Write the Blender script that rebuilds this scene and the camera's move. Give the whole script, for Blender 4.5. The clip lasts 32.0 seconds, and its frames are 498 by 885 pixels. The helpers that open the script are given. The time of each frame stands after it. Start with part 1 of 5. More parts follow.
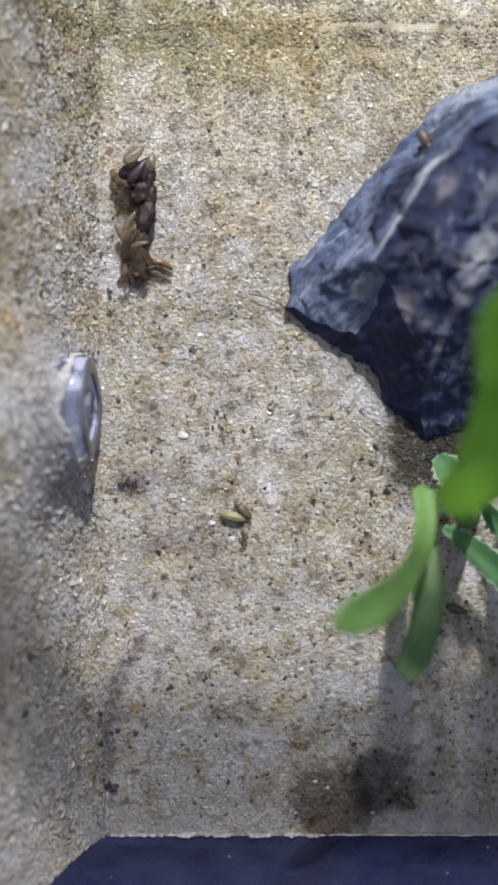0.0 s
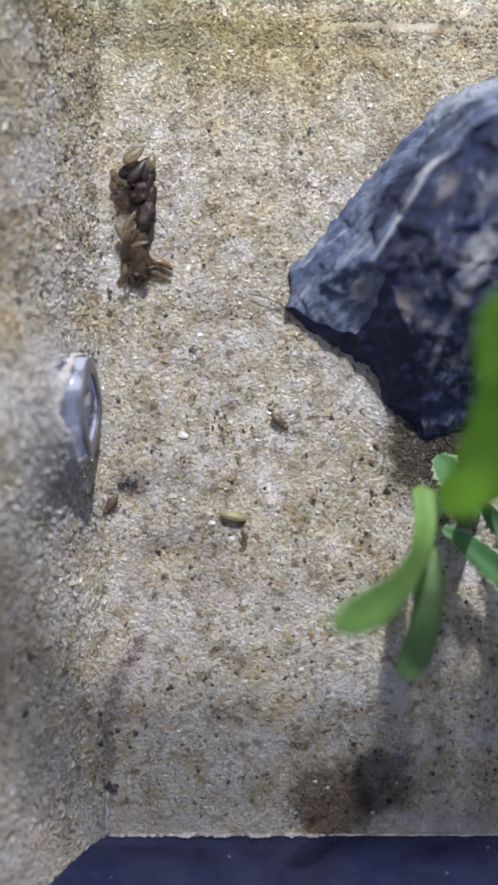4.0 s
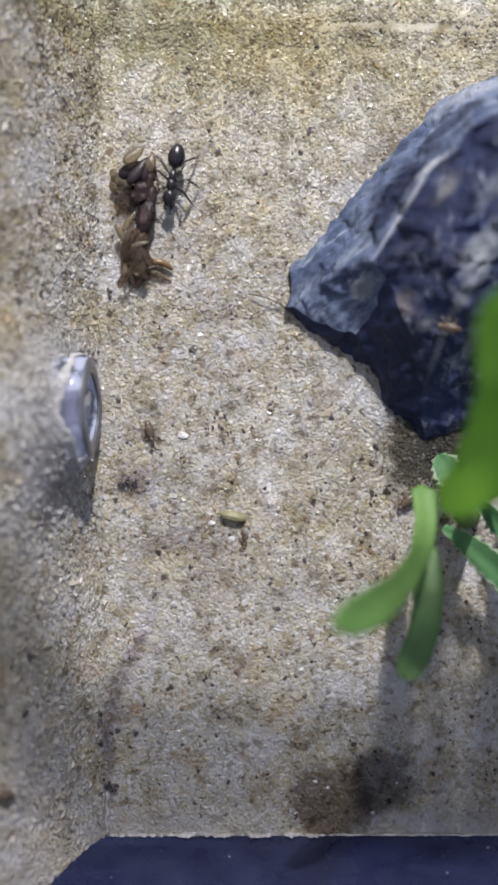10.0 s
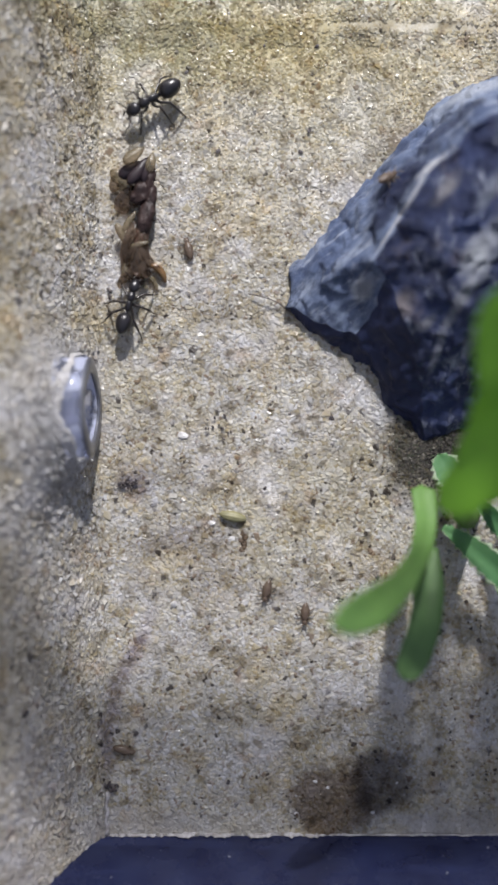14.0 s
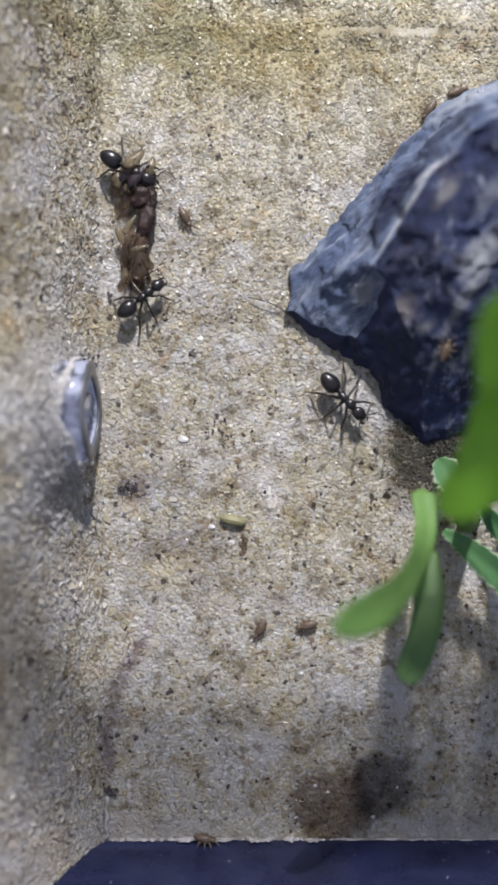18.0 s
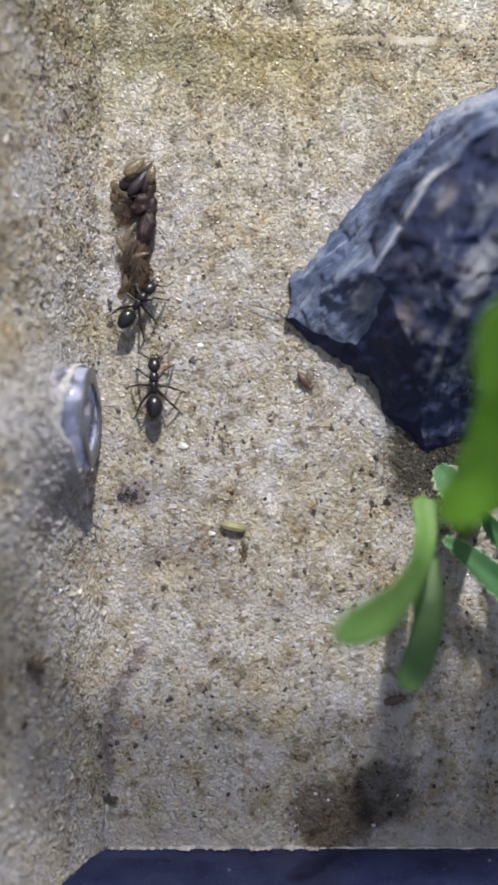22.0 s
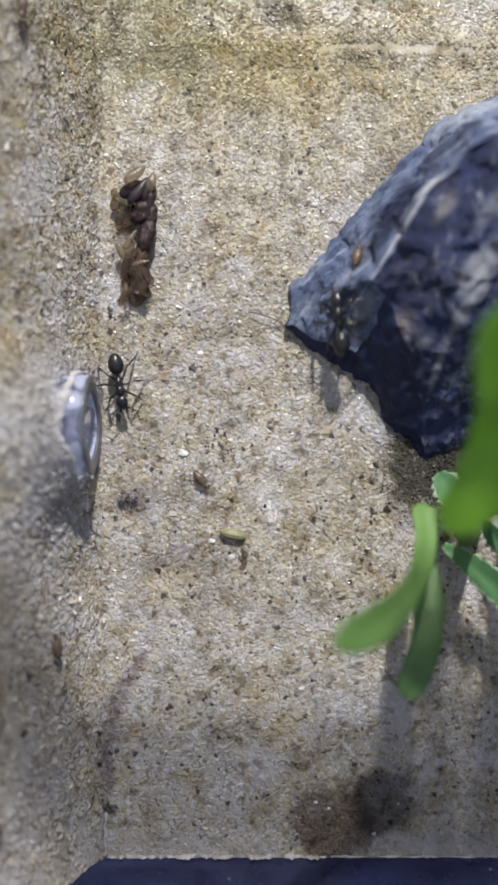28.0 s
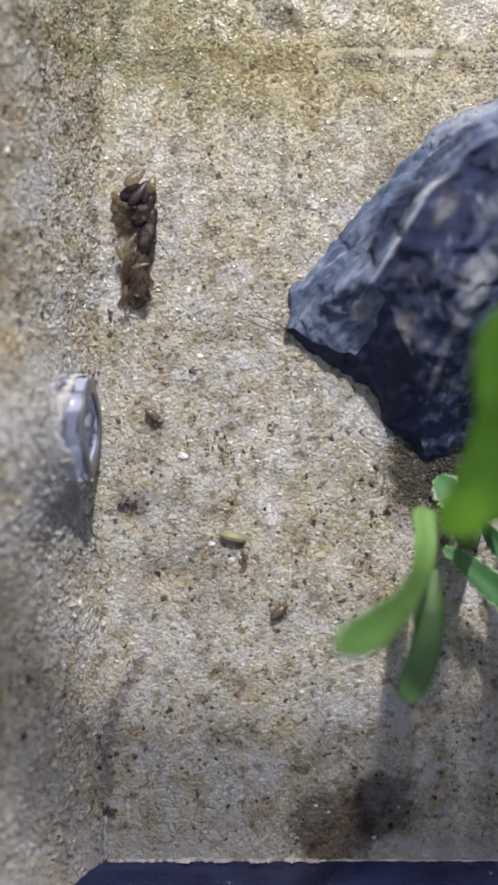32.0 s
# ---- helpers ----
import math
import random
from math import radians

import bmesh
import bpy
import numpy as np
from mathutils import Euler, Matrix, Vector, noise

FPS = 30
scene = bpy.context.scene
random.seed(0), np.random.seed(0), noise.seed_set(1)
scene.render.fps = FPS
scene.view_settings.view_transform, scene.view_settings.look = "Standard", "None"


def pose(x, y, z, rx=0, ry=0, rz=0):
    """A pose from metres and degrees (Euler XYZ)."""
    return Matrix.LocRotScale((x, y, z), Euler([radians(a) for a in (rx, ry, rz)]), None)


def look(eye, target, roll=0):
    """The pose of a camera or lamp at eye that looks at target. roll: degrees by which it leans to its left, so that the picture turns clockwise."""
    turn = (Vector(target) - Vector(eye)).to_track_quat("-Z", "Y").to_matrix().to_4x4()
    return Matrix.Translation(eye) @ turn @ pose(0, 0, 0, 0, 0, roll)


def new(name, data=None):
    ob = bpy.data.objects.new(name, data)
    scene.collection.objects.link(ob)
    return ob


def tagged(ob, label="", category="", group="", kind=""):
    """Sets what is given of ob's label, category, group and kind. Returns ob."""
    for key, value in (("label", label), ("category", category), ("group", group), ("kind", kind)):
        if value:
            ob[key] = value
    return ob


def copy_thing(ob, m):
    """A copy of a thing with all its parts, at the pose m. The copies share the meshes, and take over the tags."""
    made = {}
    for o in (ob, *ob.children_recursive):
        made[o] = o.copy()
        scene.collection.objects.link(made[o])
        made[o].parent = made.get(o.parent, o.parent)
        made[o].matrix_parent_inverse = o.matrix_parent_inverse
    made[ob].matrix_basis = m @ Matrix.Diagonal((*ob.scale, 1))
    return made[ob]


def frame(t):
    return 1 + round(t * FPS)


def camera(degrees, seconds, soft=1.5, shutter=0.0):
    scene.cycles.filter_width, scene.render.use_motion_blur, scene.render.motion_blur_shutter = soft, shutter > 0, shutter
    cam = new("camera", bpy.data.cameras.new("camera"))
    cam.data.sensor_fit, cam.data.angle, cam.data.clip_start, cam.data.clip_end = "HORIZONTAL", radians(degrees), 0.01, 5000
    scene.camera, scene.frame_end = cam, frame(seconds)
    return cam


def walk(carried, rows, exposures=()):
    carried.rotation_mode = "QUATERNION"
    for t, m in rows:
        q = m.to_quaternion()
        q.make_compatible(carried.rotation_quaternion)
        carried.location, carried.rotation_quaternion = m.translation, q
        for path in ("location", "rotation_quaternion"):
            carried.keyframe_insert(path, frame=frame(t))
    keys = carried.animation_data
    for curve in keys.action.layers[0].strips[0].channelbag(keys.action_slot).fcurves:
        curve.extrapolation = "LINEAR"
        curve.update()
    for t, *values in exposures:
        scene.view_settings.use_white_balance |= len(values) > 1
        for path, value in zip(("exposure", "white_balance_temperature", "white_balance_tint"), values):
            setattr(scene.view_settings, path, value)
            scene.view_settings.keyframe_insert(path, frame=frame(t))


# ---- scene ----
from mathutils.bvhtree import BVHTree

MM = 0.001

# camera: looks straight down on the arena floor from 100 mm, then sags a little
cam = camera(32.8, 32.0, soft=3.3, shutter=0.3)
cam.data.dof.use_dof = True
cam.data.dof.focus_distance = 0.099
cam.data.dof.aperture_fstop = 12.0
TILT = [(0, 0), (14.5, 0), (16.4, 0), (17, 0.065), (17.5, 0.155), (18, 0.248), (18.5, 0.338), (19, 0.42), (19.5, 0.45),
        (20, 0.47), (21, 0.592), (22, 0.714), (23, 0.783), (24, 0.886), (25, 0.985), (26, 1.055), (27.5, 1.157),
        (28.5, 1.253), (30, 1.382), (31, 1.39), (32, 1.398)]
walk(cam, [(t, pose(0, 0, 0.1, a, 0, 0)) for t, a in TILT],
     [(0, 0.30, 6500, 10), (14.5, 0.30, 6500, 10), (20, 0.29, 6590, 10), (32, 0.28, 6680, 9)])

# ---- light: two lamps beyond the back of the arena, the dim room around ----
world = bpy.data.worlds.new("room")
scene.world = world
world.use_nodes = True
world.node_tree.nodes["Background"].inputs[0].default_value = (0.70, 0.76, 1.0, 1)
world.node_tree.nodes["Background"].inputs[1].default_value = 0.46
for name, place, size, watts in (("desk_lamp", (0.048, 0.460, 0.384), 0.012, 3.75), ("shelf_lamp", (0.05, 0.50, 0.36), 0.050, 2.0)):
    lamp_data = bpy.data.lights.new(name, "AREA")
    lamp_data.shape, lamp_data.size, lamp_data.energy, lamp_data.color = "DISK", size, watts, (1.0, 0.97, 0.97)
    lamp = new(name, lamp_data)
    lamp.matrix_world = look(place, (0, 0, 0))


# ---- materials ----
def shader(name, rough=0.6, metal=0.0):
    m = bpy.data.materials.new(name)
    m.use_nodes = True
    nt = m.node_tree
    b = nt.nodes["Principled BSDF"]
    b.inputs["Roughness"].default_value = rough
    b.inputs["Metallic"].default_value = metal
    return m, nt, b


def node(nt, kind, **values):
    n = nt.nodes.new(kind)
    for k, v in values.items():
        n.inputs[k.replace("_", " ")].default_value = v
    return n


def ramp(nt, source, stops, step=False):
    r = nt.nodes.new("ShaderNodeValToRGB")
    e = r.color_ramp.elements
    while len(e) < len(stops):
        e.new(0.5)
    for el, (p, c) in zip(e, stops):
        el.position = p
        el.color = (*c, 1)
    if step:
        r.color_ramp.interpolation = "CONSTANT"
    nt.links.new(source, r.inputs[0])
    return r.outputs[0]


def mix(nt, kind, fac, a, b):
    n = nt.nodes.new("ShaderNodeMix")
    n.data_type, n.blend_type = "RGBA", kind
    for i, v in ((0, fac), (6, a), (7, b)):
        if isinstance(v, (int, float)):
            n.inputs[i].default_value = v
        elif isinstance(v, tuple):
            n.inputs[i].default_value = (*v, 1)
        else:
            nt.links.new(v, n.inputs[i])
    return n.outputs[2]


def noise_of(nt, scale, detail=4.0, rough=0.55, w=(0, 0, 0), stretch=(1, 1, 1), turn=0.0):
    """Noise in the object's space; stretch below 1 draws it out along that axis, after a turn in degrees about z."""
    c = nt.nodes.new("ShaderNodeTexCoord")
    mp = nt.nodes.new("ShaderNodeMapping")
    mp.vector_type = "TEXTURE"
    mp.inputs["Location"].default_value = w
    mp.inputs["Rotation"].default_value = (0, 0, radians(turn))
    mp.inputs["Scale"].default_value = [1 / k for k in stretch]
    nt.links.new(c.outputs["Object"], mp.inputs[0])
    n = node(nt, "ShaderNodeTexNoise", Scale=scale, Detail=detail, Roughness=rough)
    nt.links.new(mp.outputs[0], n.inputs["Vector"])
    return n.outputs[0]


def bump(nt, b, height, strength, distance):
    n = node(nt, "ShaderNodeBump", Strength=strength, Distance=distance)
    nt.links.new(height, n.inputs["Height"])
    nt.links.new(n.outputs[0], b.inputs["Normal"])


def blot(nt, x, y, rx, ry, edge=0.5, turn=0.0, grain=260):
    """1 inside an uneven round stain seen from above, 0 outside."""
    c = nt.nodes.new("ShaderNodeTexCoord")
    mp = nt.nodes.new("ShaderNodeMapping")
    mp.vector_type = "TEXTURE"
    mp.inputs["Location"].default_value = (x * MM, y * MM, 0)
    mp.inputs["Rotation"].default_value = (0, 0, radians(turn))
    mp.inputs["Scale"].default_value = (rx * MM, ry * MM, 1)
    nt.links.new(c.outputs["Object"], mp.inputs[0])
    ln = nt.nodes.new("ShaderNodeVectorMath")
    ln.operation = "LENGTH"
    nt.links.new(mp.outputs[0], ln.inputs[0])
    n = noise_of(nt, grain, 3)
    s = nt.nodes.new("ShaderNodeMath")
    s.operation = "MULTIPLY_ADD"
    s.inputs[1].default_value = 1.5
    nt.links.new(n, s.inputs[0])
    nt.links.new(ln.outputs["Value"], s.inputs[2])
    r = nt.nodes.new("ShaderNodeMapRange")
    r.inputs[1].default_value, r.inputs[2].default_value = 1.75 - edge * 0.5, 1.75 + edge * 0.5
    r.inputs[3].default_value, r.inputs[4].default_value = 1.0, 0.0
    nt.links.new(s.outputs[0], r.inputs[0])
    return r.outputs[0]


def sand_material(name, grains):
    m, nt, b = shader(name, 0.5)
    if grains:
        g = nt.nodes.new("ShaderNodeNewGeometry")
        pick = g.outputs["Random Per Island"]
    else:
        pick = noise_of(nt, 1500, 3)
    fold = nt.nodes.new("ShaderNodeMath")
    fold.operation = "MULTIPLY"
    fold.inputs[1].default_value = 37.3
    nt.links.new(pick, fold.inputs[0])
    other = nt.nodes.new("ShaderNodeMath")
    other.operation = "FRACT"
    nt.links.new(fold.outputs[0], other.inputs[0])
    col = ramp(nt, pick, [(0.0, (0.10, 0.088, 0.08)), (0.022, (0.30, 0.24, 0.185)), (0.06, (0.45, 0.405, 0.30)), (0.15, (0.54, 0.51, 0.425)),
                          (0.27, (0.43, 0.415, 0.375)), (0.38, (0.59, 0.57, 0.52)), (0.50, (0.57, 0.56, 0.545)), (0.63, (0.56, 0.51, 0.40)),
                          (0.70, (0.64, 0.63, 0.60)), (0.84, (0.50, 0.495, 0.49)), (0.93, (0.69, 0.69, 0.70))], grains)
    if not grains:
        col = mix(nt, "MULTIPLY", 1.0, col, (0.80, 0.79, 0.77))
    # ochre film, pale salt, grey dust, rusty and brown dirt
    big = noise_of(nt, 62, 5, 0.65)
    col = mix(nt, "MULTIPLY", ramp(nt, big, [(0.44, (0, 0, 0)), (0.60, (1, 1, 1))]), col, (1.0, 0.97, 0.865))
    ochre = noise_of(nt, 170, 5, 0.65, (0.4, 0.8, 0.1))
    col = mix(nt, "MULTIPLY", ramp(nt, ochre, [(0.50, (0, 0, 0)), (0.64, (1, 1, 1))]), col, (1.0, 0.945, 0.83))
    mid = noise_of(nt, 300, 4, 0.65, (0.9, 0.2, 0))
    col = mix(nt, "MULTIPLY", ramp(nt, mid, [(0.48, (0, 0, 0)), (0.62, (1, 1, 1))]), col, (0.76, 0.73, 0.67))
    pale = noise_of(nt, 120, 6, 0.7, (0.3, 0.1, 0))
    col = mix(nt, "MIX", ramp(nt, pale, [(0.50, (0, 0, 0)), (0.64, (0.62, 0.62, 0.62))]), col, (0.66, 0.655, 0.68))
    rust = noise_of(nt, 260, 4, 0.6, (0.55, 0.25, 0.3))
    col = mix(nt, "MULTIPLY", ramp(nt, rust, [(0.60, (0, 0, 0)), (0.70, (1, 1, 1))]), col, (0.90, 0.80, 0.70))
    fine = noise_of(nt, 600, 2, 0.5, (0.15, 0.6, 0))
    col = mix(nt, "MULTIPLY", ramp(nt, fine, [(0.58, (0, 0, 0)), (0.68, (1, 1, 1))]), col, (0.58, 0.545, 0.485))
    dirt = noise_of(nt, 150, 5, 0.7, (0.7, 0.4, 0))
    col = mix(nt, "MULTIPLY", ramp(nt, dirt, [(0.53, (0, 0, 0)), (0.68, (0.9, 0.9, 0.9))]), col, (0.68, 0.66, 0.64))
    # damp patch by the front, green film at the back, soil with painted-in shade by the stone
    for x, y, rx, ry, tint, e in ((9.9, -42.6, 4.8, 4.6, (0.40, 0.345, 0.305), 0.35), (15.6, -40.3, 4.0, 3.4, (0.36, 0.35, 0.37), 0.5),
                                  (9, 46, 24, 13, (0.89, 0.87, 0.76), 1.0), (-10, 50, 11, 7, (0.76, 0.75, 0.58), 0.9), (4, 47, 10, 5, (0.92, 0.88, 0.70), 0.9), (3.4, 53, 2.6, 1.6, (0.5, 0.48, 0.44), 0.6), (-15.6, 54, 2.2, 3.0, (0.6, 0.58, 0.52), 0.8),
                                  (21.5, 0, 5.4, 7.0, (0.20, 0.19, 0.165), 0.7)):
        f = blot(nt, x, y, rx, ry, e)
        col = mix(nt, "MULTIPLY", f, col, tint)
    # purple dust streaks along the wall's foot
    for x, y, rx, ry, tint, turn in ((-13.4, -24.5, 0.8, 3.4, (0.72, 0.68, 0.80), -25), (-16.2, -31.5, 0.9, 3.6, (0.62, 0.59, 0.66), -8), (-16.8, -37.0, 0.9, 3.0, (0.62, 0.60, 0.68), 4),
                                     (-13.5, -4.6, 1.9, 1.6, (0.55, 0.53, 0.62), 0), (-9.5, -11.5, 4.5, 1.6, (0.72, 0.71, 0.76), 15), (-4.2, -13.5, 3.2, 4.2, (0.80, 0.78, 0.77), 0)):
        col = mix(nt, "MULTIPLY", blot(nt, x, y, rx, ry, 1.5, turn, 700), col, tint)
    # dust swept against the front lip, salt crust round the tube, two faint pale patches up the side wall
    for x, y, rx, ry, tint in ((-14, -46.5, 9, 2.6, (0.50, 0.47, 0.44)), (-2, -46.5, 6, 2.2, (0.52, 0.50, 0.47)), (25, -46.5, 8, 2.6, (0.50, 0.48, 0.46)),
                               (-20.5, 4.5, 3.2, 9.5, (0.52, 0.52, 0.54)), (-23.5, -40, 3.5, 12, (0.52, 0.50, 0.53)), (-23.5, -14, 3.5, 15, (0.44, 0.43, 0.44))):
        f = blot(nt, x, y, rx, ry, 1.0)
        thick = 0.28 if x < -23 else 0.6
        col = mix(nt, "MIX", mix(nt, "MULTIPLY", 1.0, f, (thick, thick, thick)), col, tint)
    nt.links.new(col, b.inputs["Base Color"])
    r = ramp(nt, other.outputs[0], [(0.0, (0.30, 0.30, 0.30)), (0.3, (0.5, 0.5, 0.5)), (0.70, (0.22, 0.22, 0.22)), (0.86, (0.10, 0.10, 0.10))], True)
    nt.links.new(r, b.inputs["Roughness"])
    bump(nt, b, noise_of(nt, 4200, 3), 0.5, 0.0001)
    t = nt.nodes.new("ShaderNodeBsdfTranslucent")
    nt.links.new(col, t.inputs[0])
    sh = nt.nodes.new("ShaderNodeMixShader")
    sh.inputs[0].default_value = 0.45 if grains else 0.0
    nt.links.new(b.outputs[0], sh.inputs[1])
    nt.links.new(t.outputs[0], sh.inputs[2])
    nt.links.new(sh.outputs[0], nt.nodes["Material Output"].inputs[0])
    return m


SAND = sand_material("sand_grains", True)
BED = sand_material("sand_bed", False)

GROUT, nt, b = shader("pale_grout", 0.75)
nt.links.new(ramp(nt, noise_of(nt, 900, 5, 0.7), [(0.35, (0.20, 0.18, 0.17)), (0.65, (0.46, 0.45, 0.46))]), b.inputs["Base Color"])
bump(nt, b, noise_of(nt, 1500, 4), 0.6, 0.0002)

SEALANT, nt, b = shader("white_sealant", 0.6)
nt.links.new(ramp(nt, noise_of(nt, 900, 5, 0.7), [(0.3, (0.33, 0.32, 0.30)), (0.7, (0.54, 0.53, 0.54))]), b.inputs["Base Color"])
bump(nt, b, noise_of(nt, 1500, 4), 0.6, 0.0002)

# pale lilac of the bed added to brighten the tube
CLOUDED, nt, b = shader("pale_lilac_bed", 0.6)
nt.links.new(ramp(nt, noise_of(nt, 260, 4, 0.6), [(0.40, (0.30, 0.33, 0.46)), (0.56, (0.74, 0.76, 0.84))]), b.inputs["Base Color"])

BLACK, nt, b = shader("black_plastic", 0.3)
c = ramp(nt, noise_of(nt, 300, 5), [(0.3, (0.007, 0.009, 0.030)), (0.7, (0.013, 0.017, 0.046))])
c = mix(nt, "MIX", ramp(nt, noise_of(nt, 260, 5, 0.6, (0.1, 0.3, 0.2), (0.12, 1, 1)), [(0.52, (0, 0, 0)), (0.68, (0.6, 0.6, 0.6))]), c, (0.028, 0.036, 0.095))
c = mix(nt, "MIX", ramp(nt, noise_of(nt, 1100, 2, 0.5, (0.4, 0.3, 0.2)), [(0.74, (0, 0, 0)), (0.80, (0.6, 0.6, 0.6))]), c, (0.45, 0.46, 0.52))
nt.links.new(c, b.inputs["Base Color"])
nt.links.new(ramp(nt, noise_of(nt, 160, 6, 0.7), [(0.35, (0.18, 0.18, 0.18)), (0.7, (0.42, 0.42, 0.42))]), b.inputs["Roughness"])
bump(nt, b, noise_of(nt, 700, 4, 0.55, (0, 0, 0), (0.2, 1, 1)), 0.25, 0.0002)

GLASS, nt, b = shader("clear_plastic", 0.06)
b.inputs["Base Color"].default_value = (0.84, 0.89, 1.0, 1)
b.inputs["Transmission Weight"].default_value = 1.0
b.inputs["IOR"].default_value = 1.42
bump(nt, b, noise_of(nt, 160, 2), 0.35, 0.0010)
haze = nt.nodes.new("ShaderNodeBsdfTranslucent")
haze.inputs[0].default_value = (0.72, 0.77, 0.95, 1)
milk = nt.nodes.new("ShaderNodeBsdfDiffuse")
milk.inputs[0].default_value = (0.66, 0.70, 0.86, 1)
soft_mix = nt.nodes.new("ShaderNodeMixShader")
nt.links.new(haze.outputs[0], soft_mix.inputs[1])
nt.links.new(milk.outputs[0], soft_mix.inputs[2])
cloud = nt.nodes.new("ShaderNodeMixShader")
nt.links.new(ramp(nt, noise_of(nt, 230, 3, 0.5, (0.1, 0, 0.2)), [(0.46, (0.03, 0.03, 0.03)), (0.53, (0.66, 0.66, 0.66))]), cloud.inputs[0])
thin = nt.nodes.new("ShaderNodeBsdfTransparent")
thin.inputs[0].default_value = (0.93, 0.94, 1.0, 1)
clear = nt.nodes.new("ShaderNodeMixShader")
clear.inputs[0].default_value = 0.55
nt.links.new(b.outputs[0], clear.inputs[1])
nt.links.new(thin.outputs[0], clear.inputs[2])
nt.links.new(clear.outputs[0], cloud.inputs[1])
nt.links.new(soft_mix.outputs[0], cloud.inputs[2])
nt.links.new(cloud.outputs[0], nt.nodes["Material Output"].inputs[0])

RIM, nt, b = shader("cut_plastic_edge", 0.28)
nt.links.new(ramp(nt, noise_of(nt, 240, 4, 0.6), [(0.36, (0.075, 0.08, 0.10)), (0.64, (0.17, 0.18, 0.215))]), b.inputs["Base Color"])
b.inputs["Transmission Weight"].default_value = 0.35
bump(nt, b, noise_of(nt, 900, 3), 0.2, 0.0002)

ROCK, nt, b = shader("blue_grey_flint", 0.6)
b.inputs["Specular IOR Level"].default_value = 0.15
n1 = noise_of(nt, 150, 9, 0.72, (0, 0, 0), (0.45, 1, 0.8), 52)
n2 = noise_of(nt, 210, 6, 0.7, (0.2, 0.5, 0.1))
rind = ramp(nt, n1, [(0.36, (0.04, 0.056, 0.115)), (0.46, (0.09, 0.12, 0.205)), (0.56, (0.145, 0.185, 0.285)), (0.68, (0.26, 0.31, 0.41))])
streak = noise_of(nt, 420, 7, 0.72, (0.3, 0.1, 0.6), (0.22, 1, 0.6), 40)
rind = mix(nt, "MIX", ramp(nt, streak, [(0.50, (0, 0, 0)), (0.66, (0.6, 0.6, 0.6))]), rind, (0.32, 0.365, 0.45))
scratch = noise_of(nt, 520, 7, 0.72, (0.7, 0.5, 0.2), (0.3, 1, 0.6), 62)
rind = mix(nt, "MIX", ramp(nt, scratch, [(0.34, (0.7, 0.7, 0.7)), (0.46, (0, 0, 0))]), rind, (0.035, 0.048, 0.095))
hair = noise_of(nt, 900, 5, 0.7, (0.2, 0.8, 0.1), (0.12, 1, 0.5), 34)
rind = mix(nt, "MIX", ramp(nt, hair, [(0.56, (0, 0, 0)), (0.66, (0.6, 0.6, 0.6))]), rind, (0.42, 0.46, 0.53))
crack = noise_of(nt, 260, 9, 0.8, (0.6, 0.1, 0.4), (0.5, 1, 1), 48)
rind = mix(nt, "MIX", ramp(nt, crack, [(0.36, (0.85, 0.85, 0.85)), (0.42, (0, 0, 0))]), rind, (0.022, 0.030, 0.066))
# shade of a hollow painted behind the ridge, a chipped pale lump before it, a pale crest
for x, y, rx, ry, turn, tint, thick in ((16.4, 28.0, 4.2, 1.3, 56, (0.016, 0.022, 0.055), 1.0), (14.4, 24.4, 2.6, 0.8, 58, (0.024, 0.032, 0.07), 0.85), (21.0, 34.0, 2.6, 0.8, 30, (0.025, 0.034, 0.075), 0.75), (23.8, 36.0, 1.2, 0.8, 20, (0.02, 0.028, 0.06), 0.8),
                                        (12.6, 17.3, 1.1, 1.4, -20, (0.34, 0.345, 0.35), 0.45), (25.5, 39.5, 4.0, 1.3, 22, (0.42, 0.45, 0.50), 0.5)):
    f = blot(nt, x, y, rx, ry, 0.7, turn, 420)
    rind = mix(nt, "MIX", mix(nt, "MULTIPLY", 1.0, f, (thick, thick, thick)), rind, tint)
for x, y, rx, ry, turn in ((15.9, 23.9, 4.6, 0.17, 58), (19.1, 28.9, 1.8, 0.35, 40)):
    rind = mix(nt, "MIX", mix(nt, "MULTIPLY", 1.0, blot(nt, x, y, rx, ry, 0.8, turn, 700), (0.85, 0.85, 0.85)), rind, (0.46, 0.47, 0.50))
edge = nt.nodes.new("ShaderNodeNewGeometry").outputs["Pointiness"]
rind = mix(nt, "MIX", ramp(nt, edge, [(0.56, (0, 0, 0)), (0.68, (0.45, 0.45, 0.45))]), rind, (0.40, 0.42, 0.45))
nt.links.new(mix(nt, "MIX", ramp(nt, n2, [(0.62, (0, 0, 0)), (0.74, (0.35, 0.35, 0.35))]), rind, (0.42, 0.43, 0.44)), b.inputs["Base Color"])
nt.links.new(ramp(nt, n2, [(0.3, (0.38, 0.38, 0.38)), (0.7, (0.65, 0.65, 0.65))]), b.inputs["Roughness"])
bump(nt, b, noise_of(nt, 620, 9, 0.78, (0, 0, 0), (0.4, 1, 1), 45), 1.0, 0.0008)

